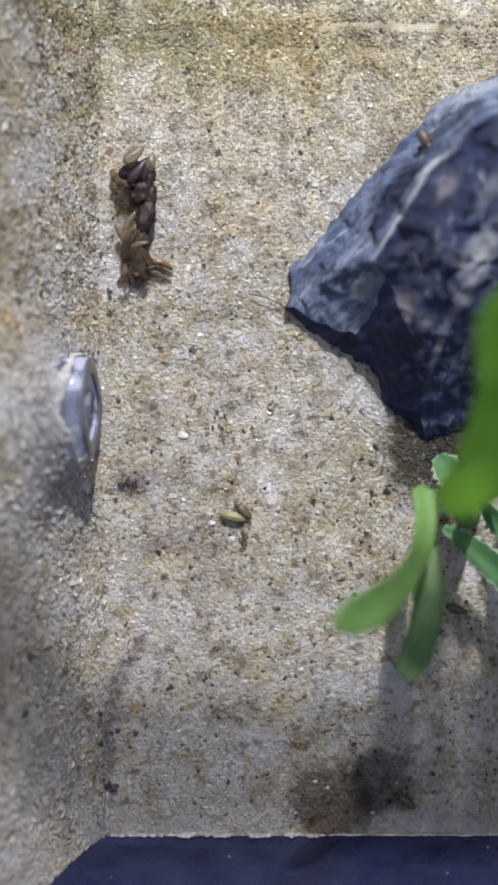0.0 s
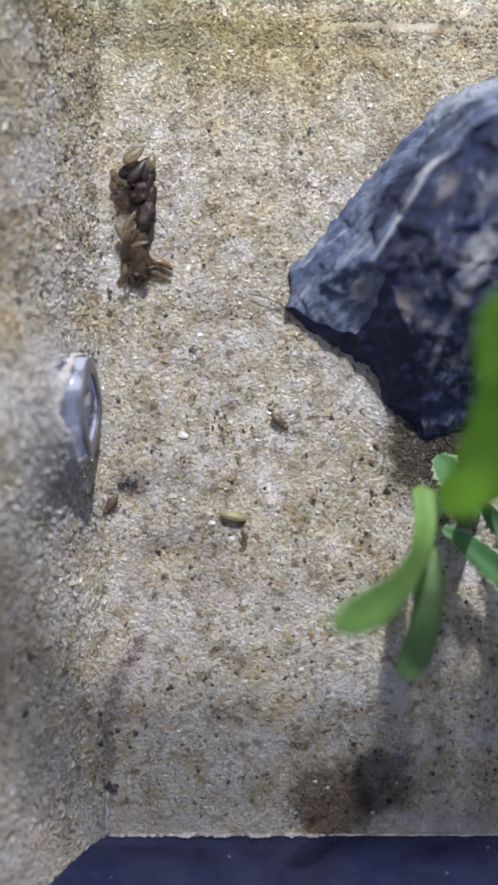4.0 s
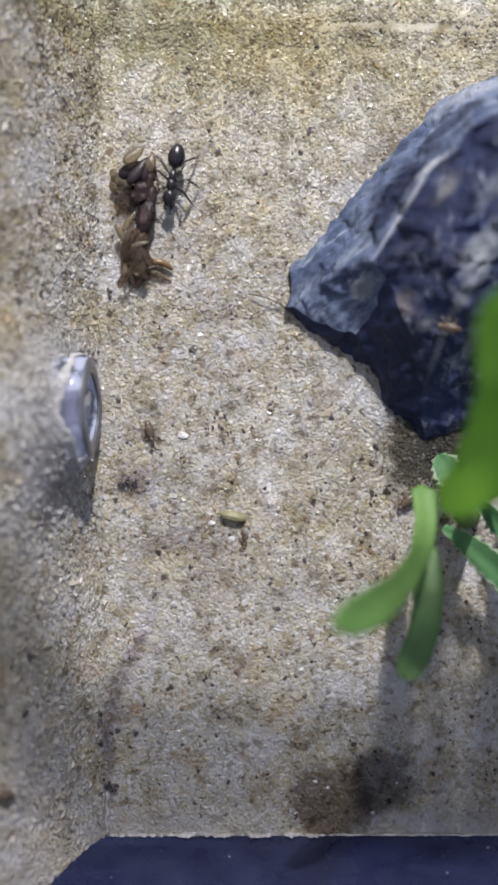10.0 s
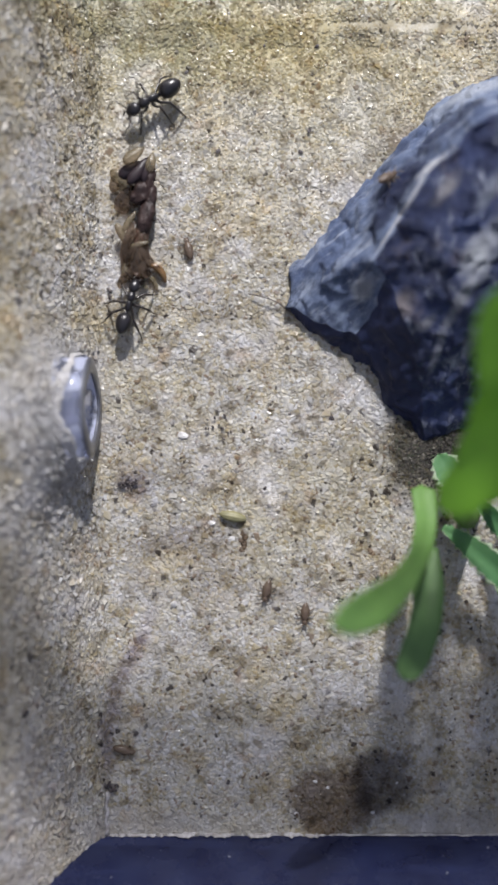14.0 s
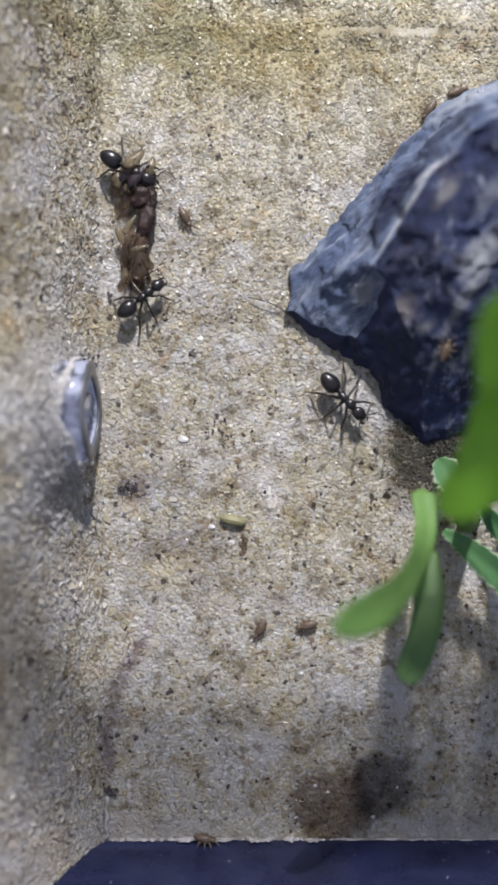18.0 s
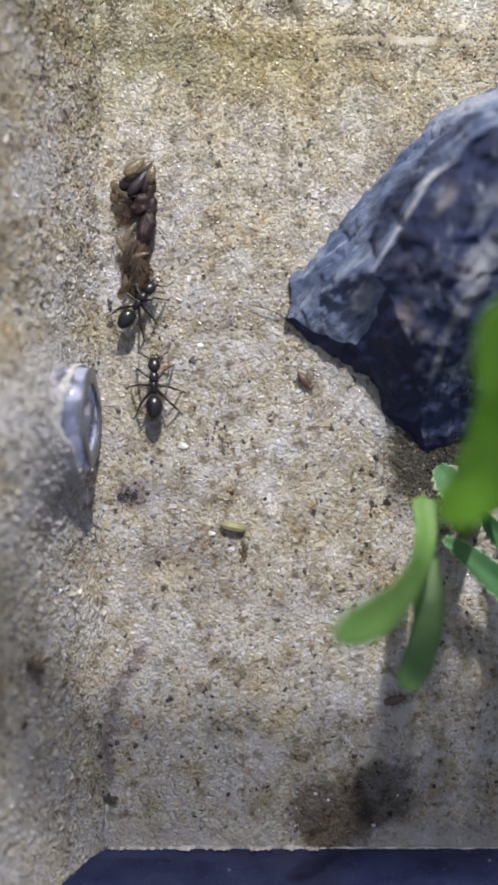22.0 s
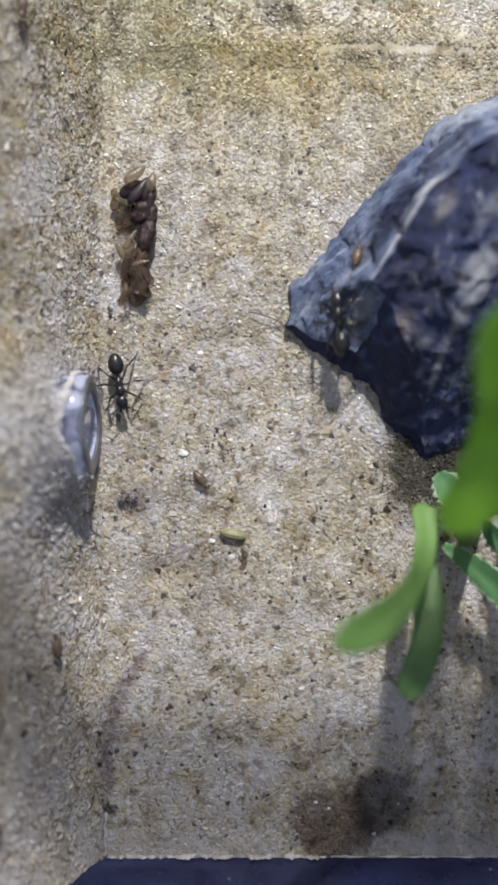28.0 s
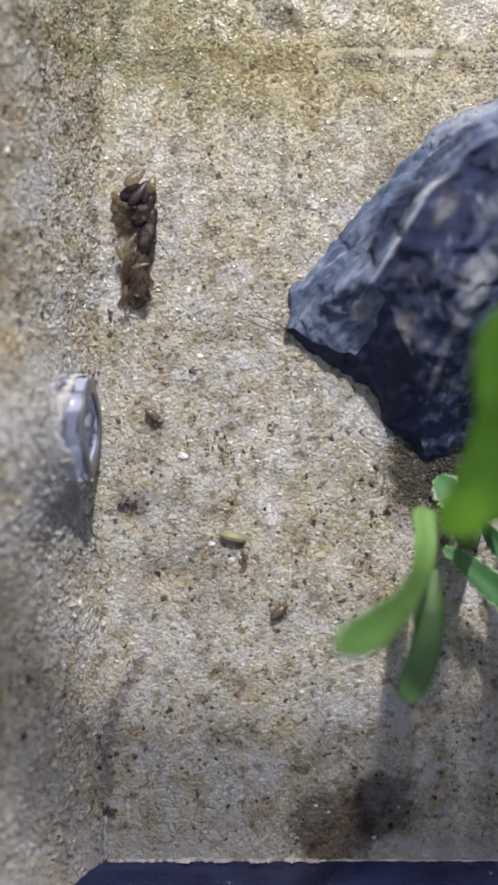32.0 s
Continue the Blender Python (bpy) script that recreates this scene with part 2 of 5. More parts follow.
# navy flint with chalk, darkened further for faces turned from the lamps
MOTTLED, nt, b = shader("chalk_spotted_shaded_flint", 0.5)
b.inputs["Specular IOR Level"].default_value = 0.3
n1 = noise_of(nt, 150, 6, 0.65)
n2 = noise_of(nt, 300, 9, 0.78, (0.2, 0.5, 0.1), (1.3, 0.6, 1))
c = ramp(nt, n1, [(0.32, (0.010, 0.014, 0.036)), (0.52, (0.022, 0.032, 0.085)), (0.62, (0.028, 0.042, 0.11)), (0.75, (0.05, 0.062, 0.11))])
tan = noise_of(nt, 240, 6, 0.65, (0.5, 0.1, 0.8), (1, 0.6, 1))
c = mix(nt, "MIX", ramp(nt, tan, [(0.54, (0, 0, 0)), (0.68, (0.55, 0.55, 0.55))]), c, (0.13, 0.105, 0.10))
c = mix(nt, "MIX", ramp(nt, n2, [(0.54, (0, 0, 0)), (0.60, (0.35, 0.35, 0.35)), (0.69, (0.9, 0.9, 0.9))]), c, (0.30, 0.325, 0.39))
# chalk: a big patch, the streak running down from it, a lump, crumbs along the ridge
for x, y, rx, ry, turn, tint, thick in ((24.2, 19.6, 2.6, 1.2, 65, (0.40, 0.42, 0.45), 0.75), (22.6, 15.4, 2.6, 0.5, 66, (0.30, 0.31, 0.34), 0.65), (20.8, 10.2, 2.6, 0.36, 78, (0.24, 0.25, 0.29), 0.6), (20.4, 26.2, 1.7, 0.6, 50, (0.27, 0.26, 0.26), 0.6),
                                        (16.6, 15.0, 1.3, 1.0, 70, (0.17, 0.15, 0.15), 0.7), (19.2, 12.9, 0.9, 0.5, 30, (0.26, 0.26, 0.28), 0.6), (24.5, 25.5, 2.2, 0.6, 60, (0.28, 0.31, 0.36), 0.5),
                                        (15.9, 23.7, 4.4, 0.16, 58, (0.42, 0.43, 0.46), 0.7), (24.5, 11.6, 1.6, 0.7, 80, (0.30, 0.33, 0.33), 0.6)):
    f = blot(nt, x, y, rx, ry, 1.3, turn, 620)
    c = mix(nt, "MIX", mix(nt, "MULTIPLY", 1.0, f, (thick, thick, thick)), c, tint)
nt.links.new(c, b.inputs["Base Color"])
bump(nt, b, noise_of(nt, 420, 9, 0.75), 0.9, 0.0009)

# low front faces: their shade is put into this near-black colour
FLINT_SHADED, nt, b = shader("shaded_flint", 0.5)
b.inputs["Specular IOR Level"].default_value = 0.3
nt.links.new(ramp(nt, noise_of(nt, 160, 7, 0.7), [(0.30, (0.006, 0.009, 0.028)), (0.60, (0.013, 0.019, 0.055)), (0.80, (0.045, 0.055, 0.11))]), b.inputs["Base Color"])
bump(nt, b, noise_of(nt, 400, 6, 0.7), 0.4, 0.0006)


def leaf_material(name, dark, light, through_light=0.40):
    m, nt, b = shader(name, 0.58)
    c = ramp(nt, noise_of(nt, 130, 4), [(0.3, dark), (0.7, light)])
    nt.links.new(c, b.inputs["Base Color"])
    b.inputs["Subsurface Weight"].default_value = 0.0
    t = nt.nodes.new("ShaderNodeBsdfTranslucent")
    nt.links.new(mix(nt, "MULTIPLY", 1.0, c, (2.1, 1.95, 0.75)), t.inputs[0])
    s = nt.nodes.new("ShaderNodeMixShader")
    s.inputs[0].default_value = through_light
    nt.links.new(b.outputs[0], s.inputs[1])
    nt.links.new(t.outputs[0], s.inputs[2])
    nt.links.new(s.outputs[0], nt.nodes["Material Output"].inputs[0])
    bump(nt, b, noise_of(nt, 900, 4), 0.3, 0.0002)
    return m


LEAF = leaf_material("green_leaf", (0.12, 0.235, 0.065), (0.20, 0.36, 0.10))
LEAF_YOUNG = leaf_material("yellow_green_leaf", (0.115, 0.275, 0.014), (0.19, 0.42, 0.022), 0.25)
LEAF_DEEP = leaf_material("deep_green_leaf", (0.05, 0.11, 0.03), (0.095, 0.19, 0.052), 0.15)
LEAF_BLUE = leaf_material("blue_green_leaf", (0.05, 0.16, 0.06), (0.13, 0.28, 0.12))
LEAF_RIM = leaf_material("pale_leaf_rim", (0.30, 0.38, 0.26), (0.50, 0.56, 0.44))
STEM = leaf_material("green_stem", (0.06, 0.13, 0.03), (0.14, 0.22, 0.06))

# soil and moss, with the shade of stone and leaf put into the colour
MOSS_SHADED, nt, b = shader("shaded_moss", 0.85)
g = nt.nodes.new("ShaderNodeNewGeometry")
nt.links.new(ramp(nt, g.outputs["Random Per Island"], [(0.0, (0.02, 0.018, 0.016)), (0.35, (0.038, 0.034, 0.028)), (0.65, (0.062, 0.054, 0.042)), (0.85, (0.03, 0.036, 0.02)), (0.95, (0.14, 0.13, 0.11))], True), b.inputs["Base Color"])


def shell(name, dark, light, rough, glow=0.0, wrinkle=0.0, gloss=0.5):
    m, nt, b = shader(name, rough)
    b.inputs["Specular IOR Level"].default_value = gloss
    nt.links.new(ramp(nt, noise_of(nt, 900, 4), [(0.3, dark), (0.7, light)]), b.inputs["Base Color"])
    b.inputs["Transmission Weight"].default_value = glow
    if wrinkle:
        bump(nt, b, noise_of(nt, 1300, 5, 0.65), 0.9, wrinkle)
    else:
        bump(nt, b, noise_of(nt, 2500, 3), 0.2, 0.0001)
    return m


ANT = shell("black_chitin", (0.005, 0.005, 0.007), (0.016, 0.014, 0.016), 0.3)
ANT_LEG = shell("dark_leg_chitin", (0.008, 0.007, 0.007), (0.03, 0.022, 0.018), 0.32)
BUG_LEG = shell("pale_brown_leg", (0.14, 0.105, 0.072), (0.24, 0.185, 0.13), 0.5, 0.3)
HUSK_DARK = shell("purple_brown_husk", (0.016, 0.010, 0.010), (0.040, 0.025, 0.023), 0.4, 0.0, 0.0002, 0.2)
HUSK_BLACK = shell("blue_black_pod", (0.012, 0.009, 0.012), (0.030, 0.021, 0.024), 0.4, 0.0, 0.0, 0.2)
HUSK_MID = shell("dull_brown_husk", (0.035, 0.020, 0.015), (0.085, 0.052, 0.036), 0.42, 0.0, 0.0002, 0.25)
ORANGE = shell("orange_shell", (0.16, 0.088, 0.032), (0.27, 0.16, 0.07), 0.32, 0.35)
SEED = shell("straw_seed", (0.13, 0.125, 0.06), (0.27, 0.25, 0.135), 0.5)
DEBRIS = shell("dark_scrap", (0.02, 0.017, 0.022), (0.07, 0.055, 0.05), 0.55)
def film(name, dark, light, see):
    """A thin dry skin that lets part of the light through."""
    m, nt, b = shader(name, 0.3)
    nt.links.new(ramp(nt, noise_of(nt, 700, 4), [(0.3, dark), (0.7, light)]), b.inputs["Base Color"])
    bump(nt, b, noise_of(nt, 1500, 4), 0.5, 0.0003)
    t = nt.nodes.new("ShaderNodeBsdfTransparent")
    t.inputs[0].default_value = (0.80, 0.72, 0.63, 1)
    k = nt.nodes.new("ShaderNodeMixShader")
    k.inputs[0].default_value = see
    nt.links.new(b.outputs[0], k.inputs[1])
    nt.links.new(t.outputs[0], k.inputs[2])
    nt.links.new(k.outputs[0], nt.nodes["Material Output"].inputs[0])
    return m


BUG = film("brown_cuticle", (0.085, 0.06, 0.044), (0.16, 0.118, 0.088), 0.30)
WING = film("brown_wing", (0.06, 0.042, 0.032), (0.15, 0.115, 0.085), 0.55)
AMBER = film("amber_shell", (0.12, 0.10, 0.062), (0.23, 0.195, 0.13), 0.5)
PALE = shell("white_quartz", (0.44, 0.43, 0.42), (0.62, 0.61, 0.60), 0.3)


# ---- mesh helpers ----
def link(name, bm, material, smooth=True):
    me = bpy.data.meshes.new(name)
    bm.to_mesh(me)
    bm.free()
    for p in me.polygons:
        p.use_smooth = smooth
    me.materials.append(material)
    return new(name, me)


def part(name, bm, material, parent, label="", smooth=True):
    ob = link(name, bm, material, smooth)
    ob.parent = parent
    if label:
        ob["label"] = label
    return ob


def thing(name, x, y, z, label, category, group=""):
    ob = new(name)
    ob.empty_display_size = 0.002
    ob.matrix_basis = pose(x * MM, y * MM, z * MM)
    return tagged(ob, label, category, group)


def blob(bm, c, r, rz=0.0, ry=0.0, seg=16, rings=10, taper=0.0, rough=0.0):
    """An egg: radii r in mm at c, turned by rz and ry degrees, slimmer towards +x by taper."""
    got = bmesh.ops.create_uvsphere(bm, u_segments=seg, v_segments=rings, radius=1.0)["verts"]
    turn = Euler((0, radians(ry), radians(rz))).to_matrix()
    for v in got:
        p = v.co.copy()
        p = Vector((p.z, p.x, p.y))
        k = 1 - taper * p.x
        if rough:
            k *= 1 + rough * noise.noise(p * 2.2 + Vector(c))
        p = Vector((p.x * r[0], p.y * r[1] * k, p.z * r[2] * k))
        v.co = (turn @ p + Vector(c)) * MM
    return got


def tube(bm, pts, radii, sides=7):
    """A tapered tube through pts (mm), with closed ends."""
    rings = []
    pts = [Vector(p) for p in pts]
    for i, p in enumerate(pts):
        d = (pts[min(i + 1, len(pts) - 1)] - pts[max(i - 1, 0)]).normalized()
        u = d.orthogonal().normalized() if abs(d.z) > 0.98 else Vector((0, 0, 1)).cross(d).normalized()
        w = d.cross(u)
        rings.append([bm.verts.new((p + (u * math.cos(a) + w * math.sin(a)) * radii[i]) * MM)
                      for a in (2 * math.pi * k / sides for k in range(sides))])
    for a, b in zip(rings, rings[1:]):
        for k in range(sides):
            bm.faces.new((a[k], a[(k + 1) % sides], b[(k + 1) % sides], b[k]))
    bm.faces.new(rings[0][::-1])
    bm.faces.new(rings[-1])


def box(bm, x0, x1, y0, y1, z0, z1, bevel=0.0):
    got = bmesh.ops.create_cube(bm, size=1.0)["verts"]
    for v in got:
        v.co = Vector(((x0 + x1) / 2 + v.co.x * (x1 - x0), (y0 + y1) / 2 + v.co.y * (y1 - y0), (z0 + z1) / 2 + v.co.z * (z1 - z0))) * MM
    if bevel:
        es = list({e for v in got for e in v.link_edges})
        bmesh.ops.bevel(bm, geom=es, offset=bevel * MM, segments=2, affect="EDGES")


# ---- the arena ----
WALL_X, LEAN = -17.4, 0.62
TUBE_Y, TUBE_Z, TUBE_R = 3.9, 5.7, 5.8
FRONT_Y = -46.4


def floor_height(x, y):
    h = 0.35 * noise.noise(Vector((x * 0.09, y * 0.09, 1.3))) + 0.12 * noise.noise(Vector((x * 0.4, y * 0.4, 4.1)))
    if y > 46.5:
        h += 0.8 * min(1, (y - 46.5) / 3) * (0.6 + 0.4 * noise.noise(Vector((x * 0.2, 3, 9))))
    if x > 6:
        h -= 0.25 * min(1, (x - 6) / 4) * math.exp(-((y - 49.4 + 0.02 * x - 0.4 * noise.noise(Vector((x * 0.3, 1, 1)))) / 0.4) ** 2)
    return h


def mound(y, z):
    """How far the left wall is built up round the tube."""
    return 0.55 * min(z, 9.5) * math.exp(-((y - TUBE_Y) / (6.5 if y > TUBE_Y else 10.5)) ** 2) * max(0.0, min(1.0, (20 - z) / 8))


def wall_point(y, s):
    """On the sloping left wall, s mm up its slope."""
    k = 1 / math.sqrt(1 + LEAN * LEAN)
    h = 0.35 * noise.noise(Vector((y * 0.12, s * 0.12, 7.7)))
    wob = 0.5 * noise.noise(Vector((y * 0.06, 2.2, 0.4))) + 0.018 * (y + 46)
    foot = 0.06 * max(0.0, 4.2 - s) ** 2 * min(1.0, max(0.0, (abs(y - 3.9) - 4.5) / 3))
    return Vector((WALL_X + foot - 0.5 - wob * 0.6 - s * k * LEAN + h * k + mound(y, max(0.0, s * k)), y, s * k + h * k * LEAN))


def sheet(name, fn, us, vs, material, keep=None):
    bm = bmesh.new()
    g = [[bm.verts.new(fn(u, v) * MM) for v in vs] for u in us]
    for i in range(len(us) - 1):
        for j in range(len(vs) - 1):
            if keep is None or keep(us[i], vs[j]):
                bm.faces.new((g[i][j], g[i + 1][j], g[i + 1][j + 1], g[i][j + 1]))
    bmesh.ops.delete(bm, geom=[v for v in bm.verts if not v.link_faces], context="VERTS")
    return link(name, bm, material)


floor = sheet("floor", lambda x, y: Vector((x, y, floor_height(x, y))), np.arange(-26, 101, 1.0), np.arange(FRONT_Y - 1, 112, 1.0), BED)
tagged(floor, "pale tan floor of bonded sand with damp stains", "floor", kind="structure")
solid = floor.modifiers.new("slab", "SOLIDIFY")
solid.thickness, solid.offset = 0.006, -1


def in_hole(y, s):
    p = wall_point(y + 0.4, s + 0.4)
    return math.hypot(p.y - TUBE_Y, p.z - TUBE_Z) < TUBE_R - 1.0


wall = sheet("wall_left", wall_point, np.arange(FRONT_Y - 40, 112, 0.8), np.arange(-1, 44, 0.8), BED, lambda y, s: not in_hole(y, s))
tagged(wall, "steep side wall of bonded pale sand", "wall", kind="structure")
solid = wall.modifiers.new("slab", "SOLIDIFY")
solid.thickness, solid.offset = 0.006, -1


def scatter(name, spots, sizes, parent, material, label, seed, flat=0.7, press=(1, 1, 1), jag=0.22, chips=False):
    """Many angular grains joined in one mesh: each a squashed, turned icosahedron, or a chipped block."""
    rng = np.random.default_rng(seed)
    if chips:
        base = np.array([(x, y, z) for x in (-1, 1) for y in (-1, 1) for z in (-1, 1)]) * 0.66
        tri = np.array([(0, 1, 3), (0, 3, 2), (4, 6, 7), (4, 7, 5), (0, 4, 5), (0, 5, 1), (2, 3, 7), (2, 7, 6), (0, 2, 6), (0, 6, 4), (1, 5, 7), (1, 7, 3)])
    else:
        f = (1 + 5 ** 0.5) / 2
        base = np.array([(-1, f, 0), (1, f, 0), (-1, -f, 0), (1, -f, 0), (0, -1, f), (0, 1, f), (0, -1, -f), (0, 1, -f),
                         (f, 0, -1), (f, 0, 1), (-f, 0, -1), (-f, 0, 1)]) / math.sqrt(1 + f * f)
        tri = np.array([(0, 11, 5), (0, 5, 1), (0, 1, 7), (0, 7, 10), (0, 10, 11), (1, 5, 9), (5, 11, 4), (11, 10, 2), (10, 7, 6), (7, 1, 8),
                        (3, 9, 4), (3, 4, 2), (3, 2, 6), (3, 6, 8), (3, 8, 9), (4, 9, 5), (2, 4, 11), (6, 2, 10), (8, 6, 7), (9, 8, 1)])
    n, nv, nf = len(spots), len(base), len(tri)
    v = base[None] * (1 + rng.uniform(-jag, jag, (n, nv, 3 if chips else 1)))
    v = v * rng.uniform(flat, 1.25, (n, 1, 3))
    q = rng.normal(size=(n, 4))
    q /= np.linalg.norm(q, axis=1)[:, None]
    w, x, y, z = q.T
    rot = np.stack([1 - 2 * (y * y + z * z), 2 * (x * y - w * z), 2 * (x * z + w * y), 2 * (x * y + w * z), 1 - 2 * (x * x + z * z), 2 * (y * z - w * x),
                    2 * (x * z - w * y), 2 * (y * z + w * x), 1 - 2 * (x * x + y * y)], 1).reshape(n, 3, 3)
    v = np.einsum("nij,nkj->nki", rot, v) * np.array(press) * np.asarray(sizes)[:, None, None] + np.asarray(spots)[:, None]
    faces = (tri[None] + nv * np.arange(n)[:, None, None]).reshape(-1)
    me = bpy.data.meshes.new(name)
    me.vertices.add(nv * n)
    me.vertices.foreach_set("co", (v * MM).reshape(-1))
    me.loops.add(len(faces))
    me.loops.foreach_set("vertex_index", faces)
    me.polygons.add(nf * n)
    me.polygons.foreach_set("loop_start", np.arange(0, len(faces), 3))
    me.polygons.foreach_set("use_smooth", np.zeros(nf * n, dtype=bool))
    me.update(calc_edges=True)
    me.materials.append(material)
    ob = new(name, me)
    ob.parent = parent
    return tagged(ob, label, kind="stuff")


def grain_sizes(rng, n):
    return rng.choice([0.11, 0.15, 0.20, 0.27, 0.36], n, p=[0.26, 0.32, 0.25, 0.13, 0.04]) * rng.uniform(0.85, 1.15, n)


rng = np.random.default_rng(5)
xs, ys = np.meshgrid(np.arange(-19.4, 31, 0.21), np.arange(FRONT_Y, 57, 0.21))
xs = xs.ravel() + rng.uniform(-0.24, 0.24, xs.size)
ys = ys.ravel() + rng.uniform(-0.24, 0.24, ys.size)
ys = np.maximum(ys, FRONT_Y + 0.15)
size = grain_sizes(rng, xs.size) * (1 - 0.22 * np.clip((ys - 14) / 24, 0, 1))
spots = [(x, y, floor_height(x, y) - r * 0.05 + 0.03 + d + 0.05 * noise.noise(Vector((x * 0.23, y * 0.23, 8.8))) - 0.02 * min(1, max(0, (y - 16) / 22))) for x, y, r, d in zip(xs, ys, size, rng.uniform(-0.06, 0.04, xs.size))]
scatter("sand", spots, size, floor, SAND, "coarse bonded sand grains, cream, tan and grey", 11, 0.5, (1.3, 1.3, 0.5), 0.4, True)

ys, ss = np.meshgrid(np.arange(FRONT_Y - 8, 57, 0.20), np.arange(-0.3, 21, 0.20))
ys = ys.ravel() + rng.uniform(-0.24, 0.24, ys.size)
ss = ss.ravel() + rng.uniform(-0.24, 0.24, ss.size)
size = grain_sizes(rng, ys.size) * 1.25
spots, kept = [], []
for y, s, r, d in zip(ys, ss, size, rng.uniform(-0.04, 0.05, ys.size)):
    p = wall_point(y, s)
    if math.hypot(p.y - TUBE_Y, p.z - TUBE_Z) > TUBE_R + 0.15:
        along = wall_point(y, s + 0.2) - p
        out = Vector((along.z, 0, -along.x)).normalized() * (d * 0.5 - r * 0.2)
        spots.append((p.x + out.x, p.y, p.z + out.z))
        kept.append(r)
scatter("sand", spots, kept, wall, SAND, "coarse bonded sand grains on the wall", 12, 0.5, (0.75, 1.3, 1.1), 0.4, True)

# the front wall of black plastic with a ragged lip of grout along its foot
bm = bmesh.new()
box(bm, -90, 100, FRONT_Y - 7, FRONT_Y, -6, 40, 0.6)
for v in bm.verts:
    v.co.y -= 0.36 * v.co.z
front = tagged(link("wall_front", bm, BLACK, False), "glossy black plastic front wall with fine scratches", "wall", kind="structure")

bm = bmesh.new()
xs = np.arange(-18, 100, 0.25)
rows_ = []
for x in xs:
    h = 0.4 + 0.8 * noise.noise(Vector((x * 0.45, 0, 0))) + 0.7 * noise.noise(Vector((x * 1.9, 5, 0)))
    d = 0.28 + 0.4 * noise.noise(Vector((x * 0.5, 9, 0))) + 0.2 * noise.noise(Vector((x * 2.3, 4, 0)))
    if x > 8:
        d, h = d * 0.5, h * 0.5
    rows_.append([bm.verts.new(Vector(p) * MM) for p in ((x, FRONT_Y + 0.01, max(0.15, h)), (x, FRONT_Y + 0.22, max(0.15, h) - 0.05), (x, FRONT_Y + d, 0.1), (x, FRONT_Y + d, -0.6), (x, FRONT_Y + 0.01, -0.6))])
for a, b_ in zip(rows_, rows_[1:]):
    for k in range(4):
        bm.faces.new((a[k], b_[k], b_[k + 1], a[k + 1]))
tagged(link("trim", bm, GROUT), "chipped pale grout lip along the black wall", "grout", kind="structure")

bm = bmesh.new()
tube(bm, [(-16.75 + 0.12 * math.sin(k * 1.7), -41.2 - k * 0.52, 0.28 + 0.1 * math.sin(k * 2.3)) for k in range(11)], [0.24 + 0.1 * math.sin(k * 3.1) for k in range(11)], 8)
tagged(link("trim", bm, GROUT), "whitish bead of grout in the corner", "grout", kind="structure")

# closing walls, and an unseen bar added to cast the shade across the front of the floor
bm = bmesh.new()
box(bm, 100, 106, FRONT_Y - 7, 118, -6, 30, 0.5)
tagged(link("wall_right", bm, BLACK, False), "black plastic end wall", "wall", kind="structure")
bm = bmesh.new()
box(bm, -60, 106, 112, 118, -6, 12, 0.5)
tagged(link("wall_back", bm, BLACK, False), "low black plastic back wall", "wall", kind="structure")
bm = bmesh.new()
box(bm, -110, 150, 149.6, 161.6, 149, 151, 0.5)
bar = tagged(link("shade_bar", bm, BLACK, False), "unseen black strip added to cast the shade band on the floor", "lid bar")
# made-up post that carries the added bar
bm = bmesh.new()
box(bm, -113, -110, 151.6, 161, -6, 151.5, 0.4)
part("post", bm, BLACK, bar, smooth=False)

# clear tube through the left wall, the way into the nest
bm = bmesh.new()
SIDES = 40
prof = []
for x, r in ((-52, 5.65), (-20.5, 5.65), (-17.85, 5.62), (-17.75, 5.56), (-17.75, 4.0), (-17.85, 3.94), (-20.5, 3.9), (-52, 3.9)):
    prof.append([bm.verts.new(Vector((x + 0.1 * math.sin(3 * a), TUBE_Y + r * math.cos(a) * (1 + 0.015 * math.sin(2 * a)), TUBE_Z + r * math.sin(a))) * MM)
                 for a in (2 * math.pi * k / SIDES for k in range(SIDES))])
for a, b_ in zip(prof, prof[1:] + prof[:1]):
    for k in range(SIDES):
        bm.faces.new((a[k], a[(k + 1) % SIDES], b_[(k + 1) % SIDES], b_[k]))
bmesh.ops.recalc_face_normals(bm, faces=bm.faces)
nest_tube = tagged(link("nest_tube", bm, GLASS), "clear plastic tube set through the sand wall", "tube")
bm = bmesh.new()
prof = []
for x, r in ((-17.73, 5.58), (-17.55, 5.60), (-17.42, 5.45), (-17.40, 4.10), (-17.52, 3.92), (-17.73, 3.94)):
    prof.append([bm.verts.new(Vector((x + 0.1 * math.sin(3 * a), TUBE_Y + r * math.cos(a) * (1 + 0.015 * math.sin(2 * a)), TUBE_Z + r * math.sin(a))) * MM)
                 for a in (2 * math.pi * k / SIDES for k in range(SIDES))])
for a, b_ in zip(prof, prof[1:] + prof[:1]):
    for k in range(SIDES):
        bm.faces.new((a[k], a[(k + 1) % SIDES], b_[(k + 1) % SIDES], b_[k]))
bmesh.ops.recalc_face_normals(bm, faces=bm.faces)
part("rim", bm, RIM, nest_tube, "dull grey cut edge of the tube")
crumbs, size = [], []
